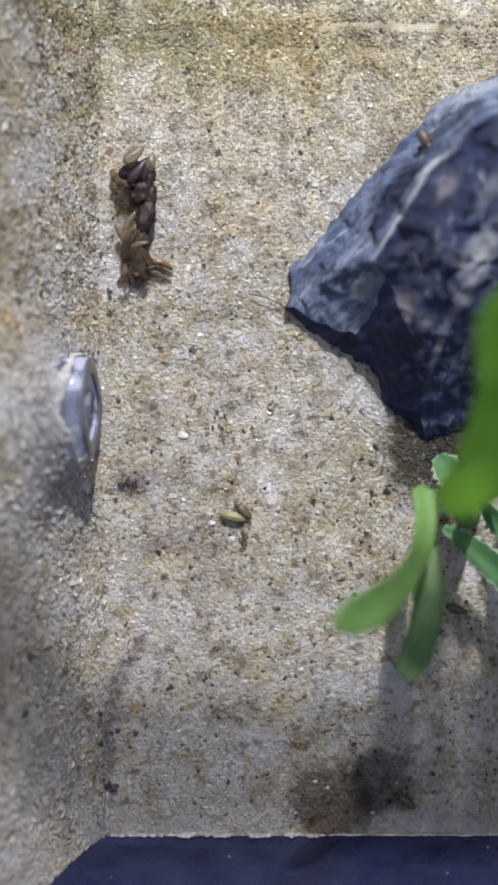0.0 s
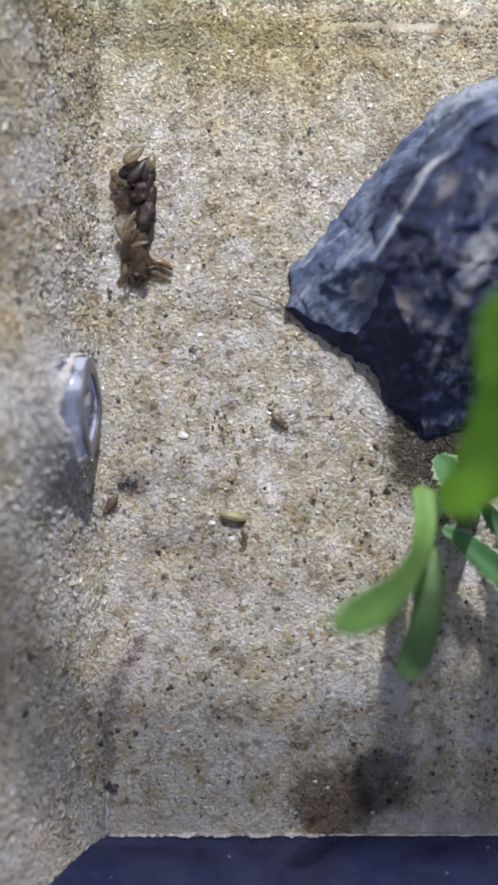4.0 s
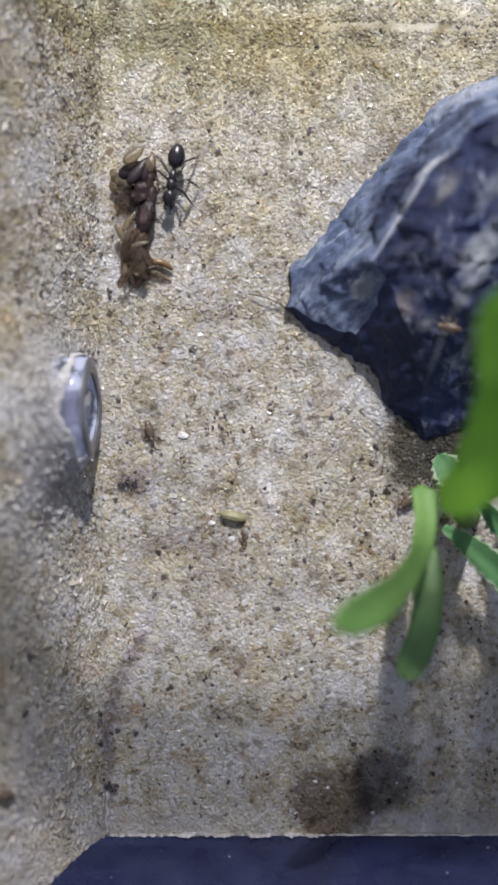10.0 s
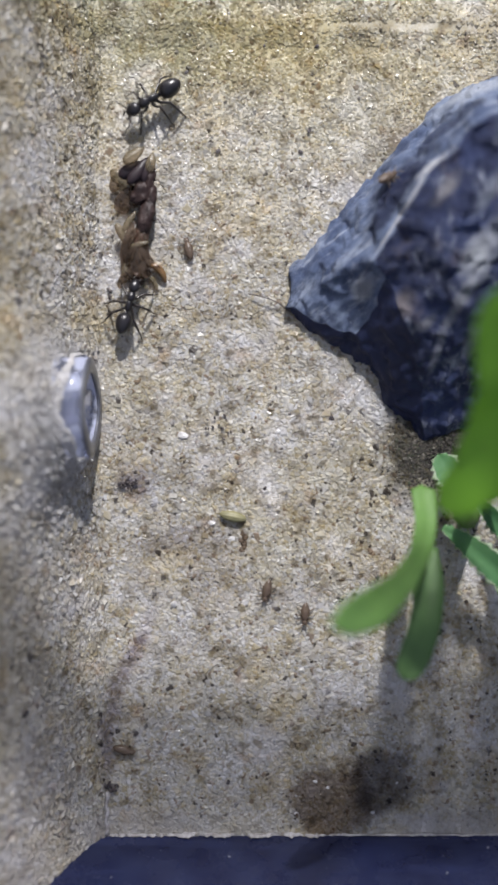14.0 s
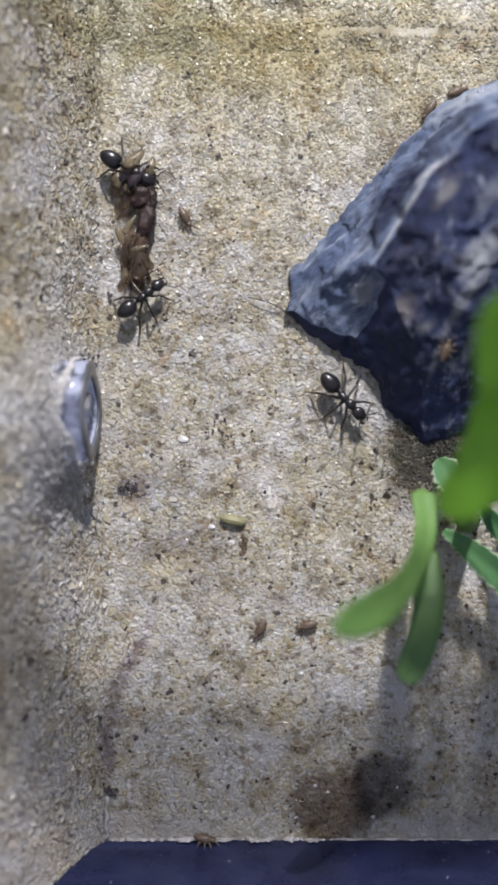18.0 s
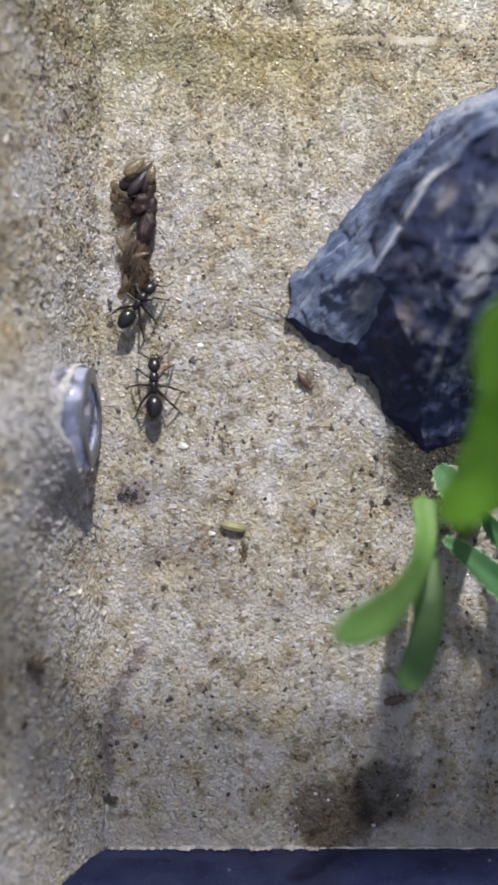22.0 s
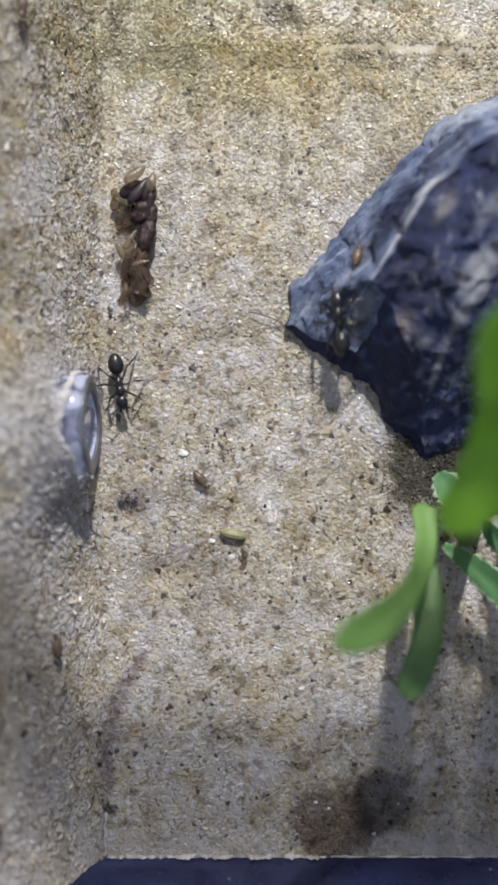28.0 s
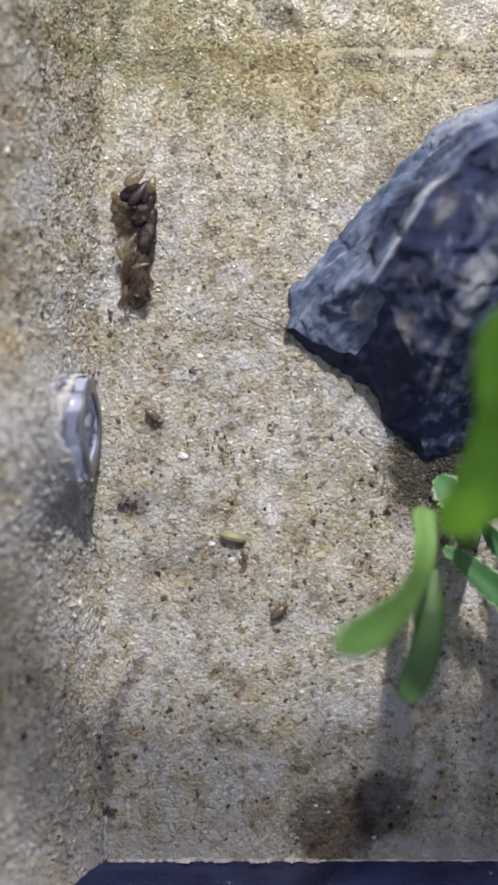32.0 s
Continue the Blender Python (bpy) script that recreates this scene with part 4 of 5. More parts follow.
for k, spot in enumerate(((-22.7, 42.4, 7.3), (-24.6, -9.6, 10.4), (-24.0, -29.0, 9.6), (-22.8, 16.3, 7.6), (-25.0, -23.5, 11.1), (-21.7, -31.8, 5.8))):
    ob = scrap("dark_grain", 0, 0, "single dark grain set in the wall", "grain", DEBRIS, 1, 0.02, 0.36, 60 + k)
    ob.matrix_basis = Matrix.Translation(Vector(spot) * MM) @ Matrix.Rotation(math.pi / 2 - math.atan(LEAN), 4, "Y")
twig = thing("fibre", 2.3, 16.9, 0, "thin dark fibre on the sand beside the stone", "fibre")
bm = bmesh.new()
tube(bm, spline([(-2.4, 0.6, 0.4), (-0.8, 0.2, 0.7), (0.9, -0.4, 0.7), (2.6, -1.6, 0.4)], 10), [0.07] * 11, 5)
part("strand", bm, DEBRIS, twig)


# ---- the animals ----
LEGS = [("front", 0.95, 50, 2.6), ("middle", 0.25, 98, 2.8), ("hind", -0.35, 140, 3.5)]


def ant(size=1.0):
    ob = thing("ant", 0, 0, 0, "glossy black ant with a round gaster walking on sand", "ant", "ants of the nest")
    bm = bmesh.new()
    blob(bm, (2.55, 0, 2.05), (0.92, 0.74, 0.6), 0, 18, 20, 14, 0.1)
    head = part("head", bm, ANT, ob)
    for s in (-1, 1):
        bm = bmesh.new()
        blob(bm, (2.55, s * 0.66, 2.2), (0.17, 0.1, 0.15), 0, 0, 10, 8)
        part("eye", bm, ANT_LEG, head)
        bm = bmesh.new()
        tube(bm, [(3.25, s * 0.4, 1.75), (3.6, s * 0.42, 1.6), (3.85, s * 0.16, 1.52)], [0.16, 0.14, 0.04], 7)
        part("mandible", bm, ANT_LEG, head)
        bm = bmesh.new()
        tube(bm, [(3.1, s * 0.35, 2.2), (3.6, s * 1.15, 2.75), (3.9, s * 1.65, 2.85), (4.6, s * 1.8, 2.3), (5.2, s * 1.7, 1.5)], [0.07, 0.07, 0.06, 0.07, 0.05], 6)
        part("antenna", bm, ANT_LEG, head)
    bm = bmesh.new()
    blob(bm, (1.1, 0, 2.15), (0.75, 0.58, 0.6), 0, 8, 18, 12, 0.1)
    blob(bm, (-0.1, 0, 2.0), (0.85, 0.45, 0.55), 0, -8, 18, 12, -0.1)
    blob(bm, (1.75, 0, 2.05), (0.3, 0.26, 0.26), 0, 0, 12, 8)
    part("thorax", bm, ANT, ob)
    bm = bmesh.new()
    blob(bm, (-1.05, 0, 1.95), (0.3, 0.26, 0.42), 0, -10, 12, 10)
    blob(bm, (-0.85, 0, 1.8), (0.4, 0.15, 0.15), 0, 0, 10, 8)
    part("petiole", bm, ANT, ob)
    bm = bmesh.new()
    blob(bm, (-2.4, 0, 2.0), (1.40, 1.0, 0.95), 180, -6, 26, 18, 0.14)
    part("gaster", bm, ANT, ob)
    for nm, x, a, reach in LEGS:
        for s in (-1, 1):
            bm = bmesh.new()
            d = Vector((math.cos(radians(a)), math.sin(radians(a)) * s, 0))
            pts = [Vector((0, 0, 0)), d * 0.35 + Vector((0, 0, -0.25)), d * (reach * 0.5) + Vector((0, 0, 0.95)), d * (reach * 0.86) + Vector((0, 0, -0.9)), d * (reach * 0.93) + Vector((0, 0, -1.55)), d * (reach * 1.16) + Vector((0, 0, -1.72))]
            tube(bm, pts, [0.22, 0.17, 0.15, 0.12, 0.08, 0.05], 7)
            leg = part("leg", bm, ANT_LEG, ob)
            leg.matrix_basis = pose(x * MM * size, s * 0.35 * MM * size, 1.75 * MM * size)
    for o in ob.children_recursive:
        if size != 1.0:
            o.data.transform(Matrix.Scale(size, 4))
    return ob


def springtail():
    ob = thing("springtail", 0, 0, 0, "tiny plump brown insect creeping on the sand", "insect", "tiny brown insects")
    bm = bmesh.new()
    got = blob(bm, (-0.2, 0, 0.66), (1.15, 0.54, 0.46), 180, -4, 18, 14, 0.12)
    for v in got:
        v.co *= 1 + 0.02 * math.sin(v.co.x * 22000)
    body = part("body", bm, BUG, ob)
    bm = bmesh.new()
    blob(bm, (1.0, 0, 0.62), (0.36, 0.34, 0.3), 0, 15, 12, 8)
    head = part("head", bm, BUG, ob)
    for s in (-1, 1):
        bm = bmesh.new()
        tube(bm, [(1.2, s * 0.15, 0.75), (1.6, s * 0.5, 0.9), (2.0, s * 0.6, 0.6)], [0.05, 0.05, 0.03], 5)
        part("antenna", bm, BUG_LEG, head)
        for x, a in ((0.6, 60), (0.2, 90), (-0.25, 120)):
            bm = bmesh.new()
            dx, dy = math.cos(radians(a)), math.sin(radians(a)) * s
            tube(bm, [(x, s * 0.3, 0.5), (x + dx * 0.5, s * 0.3 + dy * 0.5, 0.6), (x + dx * 0.9, s * 0.3 + dy * 0.9, 0.12)], [0.09, 0.07, 0.04], 5)
            part("leg", bm, BUG_LEG, ob)
    return ob


ant_scout = ant()
ant_forager = copy_thing(ant_scout, pose(0, 0, 0))
ant_feeder = ant(0.92)
ant_feeder["label"] = "glossy black ant that feeds on the dead insect"
crawlers = [springtail()]
crawlers += [copy_thing(crawlers[0], pose(0, 0, 0)) for _ in range(7)]
crawlers[6]["label"] = "tiny plump brown insect creeping over the stone"


# ---- what moves ----
def stance(x, y, z, heading, on, lift):
    """The pose of an animal that stands at x, y (mm) on the floor, wall, tube or stone."""
    turn = Matrix.Rotation(radians(heading), 4, "Z")
    if on == "wall":
        tip = Matrix.Rotation(math.pi / 2 - math.atan(LEAN), 4, "Y")
        return Matrix.Translation(Vector((x + 0.3, y, z)) * MM) @ tip @ turn
    if on == "rock":
        hit, normal, _, _ = stone_tree.ray_cast(Vector((x, y, 60)) * MM, Vector((0, 0, -1)))
        if hit:
            tip = Vector((0, 0, 1)).rotation_difference((normal + Vector((0, 0, 0.6))).normalized()).to_matrix().to_4x4()
            return Matrix.Translation(hit) @ tip @ turn
    if on == "front":
        return Matrix.Translation(Vector((x, FRONT_Y + 0.3 - 0.36 * z, z)) * MM) @ Matrix.Rotation(radians(-60), 4, "X") @ turn
    if on == "floor":
        z = floor_height(x, y) + lift
    return Matrix.Translation(Vector((x, y, z)) * MM) @ turn


def stroll(animal, rows, lift=0.15):
    """Key an animal along rows of seconds, x, y, z (mm), heading (degrees) and what it stands on."""
    keys = []
    for a, b in zip(rows, rows[1:]):
        keys.append((a[0], stance(*a[1:5], a[5], lift)))
        parts_ = int(abs(b[4] - a[4]) // 60) + 1
        for k in range(1, parts_):
            u = k / parts_
            keys.append((a[0] + (b[0] - a[0]) * u, stance(*[p + (q - p) * u for p, q in zip(a[1:5], b[1:5])], a[5] if u < 0.5 else b[5], lift)))
    keys.append((rows[-1][0], stance(*rows[-1][1:5], rows[-1][5], lift)))
    walk(animal, keys)


def unwind(rows):
    """The same rows with headings that take the short way round."""
    out = [rows[0]]
    for r in rows[1:]:
        h = r[4]
        while h - out[-1][4] > 180:
            h -= 360
        while h - out[-1][4] < -180:
            h += 360
        out.append((*r[:4], h, r[5]))
    return out


def step_legs(animal, rows, stride=3.4):
    """Swing the legs in two sets of three, one swing for each stride of way."""
    beats, side = [(0.0, 0)], 1
    for a, b in zip(rows, rows[1:]):
        way = math.dist(a[1:4], b[1:4]) + abs(b[4] - a[4]) * 0.04
        n = min(int(way / stride + 0.5), int((b[0] - a[0]) / 0.0667))
        for k in range(n):
            side = -side
            beats.append((a[0] + (b[0] - a[0]) * (k + 0.5) / n, side))
        if n == 0 and beats[-1][0] < a[0]:
            beats.append((a[0], 0.3 * side))
    beats.append((32.0, beats[-1][1]))
    legs = [o for o in animal.children if o.name.startswith("leg")]
    for k, leg in enumerate(legs):
        rest = leg.matrix_basis.copy()
        s = -1 if k % 2 == 0 else 1
        beat = s if (k // 2) % 2 == 0 else -s
        walk(leg, [(t, rest @ pose(0, 0, 0, 0, 0, 17 * v * beat * s)) for t, v in beats])


def motions():
    scout = unwind([
        (0, -26.7, 4.1, 1.6, 0, "tube"),
        (1.6, -24.1, 4.1, 1.6, 0, "tube"),
        (1.8, -16.9, 4.0, 0, -15, "floor"),
        (2, -10.2, 0.6, 0, -33, "floor"),
        (2.2, 7.9, 9.3, 0, 40, "floor"),
        (2.4, 3.4, 17.2, 0, 95, "floor"),
        (2.5, 3.4, 26.9, 0, 80, "floor"),
        (2.6, 3.9, 42.5, 0, 90, "floor"),
        (2.7, 7.8, 49.9, 0, 30, "floor"),
        (2.8, 20.5, 52.5, 0, 0, "floor"),
        (3, 36.5, 61.0, 0, 40, "floor"),
        (4, 30.0, 70.8, 0, 150, "floor"),
        (5.1, -5.9, 61.0, 0, -100, "floor"),
        (5.4, -6.9, 42.7, 0, -90, "floor"),
        (5.5, -7.2, 35.1, 0, -85, "floor"),
        (5.7, -2.4, 26.1, 0, -95, "floor"),
        (6, -12.9, 12.7, 0, -120, "floor"),
        (6.2, -5.8, -7.4, 0, -65, "floor"),
        (6.5, -15.4, -35.6, 0, -100, "floor"),
        (6.7, -10.6, -38.8, 0, -20, "floor"),
        (7, -12.0, -38.7, 0, -38, "floor"),
        (7.2, 1.6, -38.0, 0, 0, "floor"),
        (7.5, 27.2, -37.4, 0, 0, "floor"),
        (7.7, 39.8, -35.7, 0, 20, "floor"),
        (8.1, 46.3, 5.5, 0, 90, "floor"),
        (8.6, 36.5, 61.0, 0, 130, "floor"),
        (8.9, 11.7, 57.1, 0, 180, "floor"),
        (9, 3.2, 53.8, 0, 185, "floor"),
        (9.2, -7.3, 55.1, 0, 200, "floor"),
        (9.4, -13.1, 49.3, 0, 260, "floor"),
        (9.5, -11.6, 40.4, 0, -90, "floor"),
        (9.7, -9.8, 33.0, 0, -85, "floor"),
        (10, -8.8, 30.8, 0, -100, "floor"),
        (10.2, -7.2, 23.8, 0, -95, "floor"),
        (10.5, -12.5, 12.7, 0, -120, "floor"),
        (10.7, -11.9, 11.9, 0, -200, "floor"),
        (11, -18.2, 19.5, 0.3, -260, "wall"),
        (11.2, -23.2, 27.6, 8.3, -235, "wall"),
        (11.4, -22.4, 39.1, 6.9, -270, "wall"),
        (11.6, -22.4, 53.2, 6.9, -290, "wall"),
        (12, -9.2, 64.3, 0, -340, "floor"),
        (13.2, 26.7, 59.1, 0, -210, "floor"),
        (13.5, 16.3, 47.3, 0, -175, "floor"),
        (13.7, 7.3, 44.9, 0, -180, "floor"),
        (14, -11.2, 39.8, 0, -149, "floor"),
        (14.2, -10.3, 38.5, 0, -110, "floor"),
        (14.5, -11.4, 38.0, 0, -120, "floor"),
        (15.2, -13.5, 35.9, 0, -110, "floor"),
        (16, -15.4, 29.7, 0, -85, "floor"),
        (16.5, -15.9, 27.7, 0, -80, "floor"),
        (16.7, -15.6, 26.2, 0, -75, "floor"),
        (17, -15.0, 31.6, 0, -50, "floor"),
        (17.7, -14.3, 32.0, 0, -35, "floor"),
        (18, -13.9, 32.1, 0, -29, "floor"),
        (18.5, -13.2, 31.8, 0, -40, "floor"),
        (18.7, -13.2, 32.6, 0, -25, "floor"),
        (18.85, -14.0, 35.6, 0, 40, "floor"),
        (19, -14.5, 38.2, 0, 60, "floor"),
        (19.2, -13.0, 45.8, 0, 80, "floor"),
        (19.5, -1.4, 50.9, 0, 10, "floor"),
        (19.7, 3.4, 50.4, 0, -10, "floor"),
        (19.9, 13.1, 56.2, 0, 30, "floor"),
        (20.4, 20.3, 68.9, 0, 60, "floor"),
        (32, 21.2, 71.8, 0, 60, "floor"),
    ])
    stroll(ant_scout, scout)
    step_legs(ant_scout, scout)
    forager = unwind([
        (0, -27.9, 4.1, 1.6, 0, "tube"),
        (10.2, -26.7, 4.1, 1.6, 0, "tube"),
        (10.4, -19.7, 4.2, 1.6, 0, "tube"),
        (10.5, -15.9, 4.2, 0, -10, "floor"),
        (10.7, -16.1, 4.0, 0, -5, "floor"),
        (11, -10.7, -1.2, 0, -57, "floor"),
        (11.2, -12.2, -13.2, 0, -100, "floor"),
        (11.5, -7.7, -31.1, 0, -100, "floor"),
        (11.7, -13.5, -37.4, 0, -140, "floor"),
        (11.85, -7.3, -40.2, 0, -60, "floor"),
        (12, 4.6, -39.5, 0, 3, "floor"),
        (12.2, 26.7, -40.2, 0, 0, "floor"),
        (12.5, 39.8, -37.0, 0, 20, "floor"),
        (14, 46.3, -1.0, 0, 90, "floor"),
        (15.2, 39.8, -7.6, 0, 180, "floor"),
        (15.8, 23.5, -7.6, 0, 170, "floor"),
        (16.1, 10.4, 0.3, 0, 120, "floor"),
        (16.3, 10.4, 4.5, 0, 40, "floor"),
        (16.5, 12.1, 5.8, 0, -10, "floor"),
        (17, 11.9, 6.3, 0, -13, "floor"),
        (17.5, 11.8, 6.1, 0, -20, "floor"),
        (18, 11.0, 5.6, 0, -47, "floor"),
        (18.2, 11.3, 5.0, 0, -60, "floor"),
        (18.5, 11.0, 6.4, 0, -30, "floor"),
        (19, 11.5, 6.7, 0, -18, "floor"),
        (19.5, 11.8, 5.8, 0, -10, "floor"),
        (19.7, 14.2, 0.8, 0, -90, "floor"),
        (19.85, 18.2, -6.8, 0, -60, "floor"),
        (20, 25.0, -17.1, 0, -45, "floor"),
        (20.2, 33.8, -23.0, 0, 0, "floor"),
        (20.6, 36.5, -6.6, 0, 90, "floor"),
        (20.8, 30.0, 0.6, 0, 160, "floor"),
        (21, 22.7, 2.1, 0, 180, "floor"),
        (21.2, 18.9, 1.1, 0, 200, "floor"),
        (21.5, -4.5, -9.4, 0, 180, "floor"),
        (21.7, -11.6, 2.7, 0, 110, "floor"),
        (22, -11.0, 7.7, 0, 90, "floor"),
        (22.2, -11.1, 7.9, 0, 95, "floor"),
        (22.5, -12.5, 1.3, 0, 180, "floor"),
        (22.7, -14.6, 0.8, 0, 190, "floor"),
        (23, -13.8, -3.3, 0, -115, "floor"),
        (23.2, -5.3, -19.4, 0, -60, "floor"),
        (23.5, 15.2, -34.5, 0, -45, "floor"),
        (23.7, 12.8, -41.3, 0, -130, "floor"),
        (24, 3.9, -41.5, 0, -163, "floor"),
        (24.2, 4.2, -40.1, 0, -190, "floor"),
        (24.5, 4.9, -31.7, 0, -240, "floor"),
        (24.7, -4.0, -18.9, 0, -230, "floor"),
        (25, -13.3, -1.8, 0, -257, "floor"),
        (25.2, -13.5, 4.1, 0, -270, "floor"),
        (25.4, -8.8, 3.6, 0, -335, "floor"),
        (25.5, -8.5, 3.9, 0, -335, "floor"),
        (26.1, 3.9, 8.0, 0, -350, "floor"),
        (26.8, 20.8, -5.7, 0, -380, "floor"),
        (27.2, 23.4, -3.0, 0, -500, "floor"),
        (27.5, 15.8, -2.5, 0, -540, "floor"),
        (27.7, 13.4, 3.1, 0, -600, "floor"),
        (28, 10.7, 15.9, 12.0, -625, "rock"),
        (28.2, 9.0, 27.5, 5.0, -610, "rock"),
        (28.35, -0.1, 34.0, 0, -560, "floor"),
        (28.5, -8.5, 35.3, 0, -540, "floor"),
        (29, -8.8, 35.2, 0, -540, "floor"),
        (29.2, -8.6, 35.0, 0, -540, "floor"),
        (29.5, -8.2, 38.4, 0, -580, "floor"),
        (29.7, -9.6, 49.1, 0, -630, "floor"),
        (29.85, 3.9, 51.6, 0, -720, "floor"),
        (30, 24.1, 48.6, 0, -720, "floor"),
        (30.2, 42.2, 48.2, 0, -720, "floor"),
        (32, 50.2, 50.3, 0, -700, "floor"),
    ])
    stroll(ant_forager, forager)
    step_legs(ant_forager, forager)
    feeder = unwind([
        (0, -30.5, 4.1, 1.6, 0, "tube"),
        (10.6, -26.7, 3.4, 1.6, 0, "tube"),
        (11, -22.1, 3.3, 1.6, 0, "tube"),
        (11.2, -18.0, 5.1, 1.6, 0, "tube"),
        (11.35, -16.1, 6.1, 0, 40, "floor"),
        (11.5, -15.4, 9.3, 0, 90, "floor"),
        (11.7, -15.1, 11.4, 0, 90, "floor"),
        (12, -14.4, 16.4, 0, 78, "floor"),
        (12.2, -14.3, 15.9, 0, 70, "floor"),
        (13, -13.9, 15.7, 0, 66, "floor"),
        (14, -13.9, 15.9, 0, 73, "floor"),
        (14.5, -14.0, 15.6, 0, 66, "floor"),
        (15.5, -14.3, 15.2, 0, 55, "floor"),
        (16.5, -14.3, 15.1, 0, 45, "floor"),
        (17, -13.6, 15.5, 0, 45, "floor"),
        (17.5, -12.5, 16.9, 0, 42, "floor"),
        (18, -12.4, 17.2, 0, 38, "floor"),
        (19, -12.4, 17.1, 0, 43, "floor"),
        (21, -12.8, 17.0, 0, 48, "floor"),
        (23, -13.0, 17.5, 0, 55, "floor"),
        (24, -13.3, 17.0, 0, 55, "floor"),
        (25, -13.5, 16.9, 0, 55, "floor"),
        (25.5, -13.8, 16.3, 0, 60, "floor"),
        (26.3, -14.3, 15.2, 0, 80, "floor"),
        (26.8, -17.1, 14.9, 0, 160, "floor"),
        (27.2, -17.6, 15.1, 0, 230, "floor"),
        (27.5, -17.2, 14.7, 0, 270, "floor"),
        (27.7, -16.7, 13.1, 0, 285, "floor"),
        (28, -15.1, 9.0, 0, 280, "floor"),
        (28.2, -15.9, 7.1, 0, 250, "floor"),
        (28.4, -17.2, 5.3, 1.6, 190, "tube"),
        (28.6, -20.3, 5.0, 1.6, 180, "tube"),
        (28.8, -25.4, 5.0, 1.6, 180, "tube"),
        (32, -29.2, 5.2, 1.6, 180, "tube"),
    ])
    stroll(ant_feeder, feeder)
    step_legs(ant_feeder, feeder)
    stroll(crawlers[0], unwind([
        (0, 18.5, -42.2, 0, 142, "floor"),
        (1, 12.5, -37.5, 0, 134, "floor"),
        (1.2, 10.9, -35.9, 0, 141, "floor"),
        (1.6, 4.0, -30.2, 0, 144, "floor"),
        (2, -3.3, -24.9, 0, 152, "floor"),
        (2.4, -10.0, -21.4, 0, 130, "floor"),
        (2.8, -14.0, -16.6, 0, 115, "floor"),
        (3, -15.6, -13.1, 0, 71, "floor"),
        (3.3, -14.3, -9.4, 0, 96, "floor"),
        (3.5, -14.5, -7.0, 0, -165, "floor"),
        (4.2, -17.3, -7.7, 0, -123, "floor"),
        (4.8, -21.8, -13.5, 6.0, -125, "wall"),
        (5.4, -27.6, -20.6, 15.4, -105, "wall"),
        (22, -28.3, -22.6, 16.5, -37, "wall"),
        (24, -25.4, -23.5, 11.7, 60, "wall"),
        (24.5, -22.1, -18.5, 6.5, -86, "wall"),
        (25.4, -22.7, -18.9, 7.3, -71, "wall"),
        (27.5, -21.9, -20.5, 6.2, 99, "wall"),
        (28.5, -22.1, -20.5, 6.5, 95, "wall"),
        (29, -22.4, -18.0, 7.0, 80, "wall"),
        (29.5, -21.5, -13.8, 5.5, 82, "wall"),
        (30, -19.3, -5.3, 4.4, 75, "wall"),
        (30.5, -17.1, 0.2, 0, 80, "floor"),
        (31, -17.0, 2.6, 0, 90, "floor"),
        (31.5, -16.5, 4.6, 0, 110, "floor"),
        (32, -20.5, 4.1, 1.6, 180, "tube"),
    ]), -0.1)
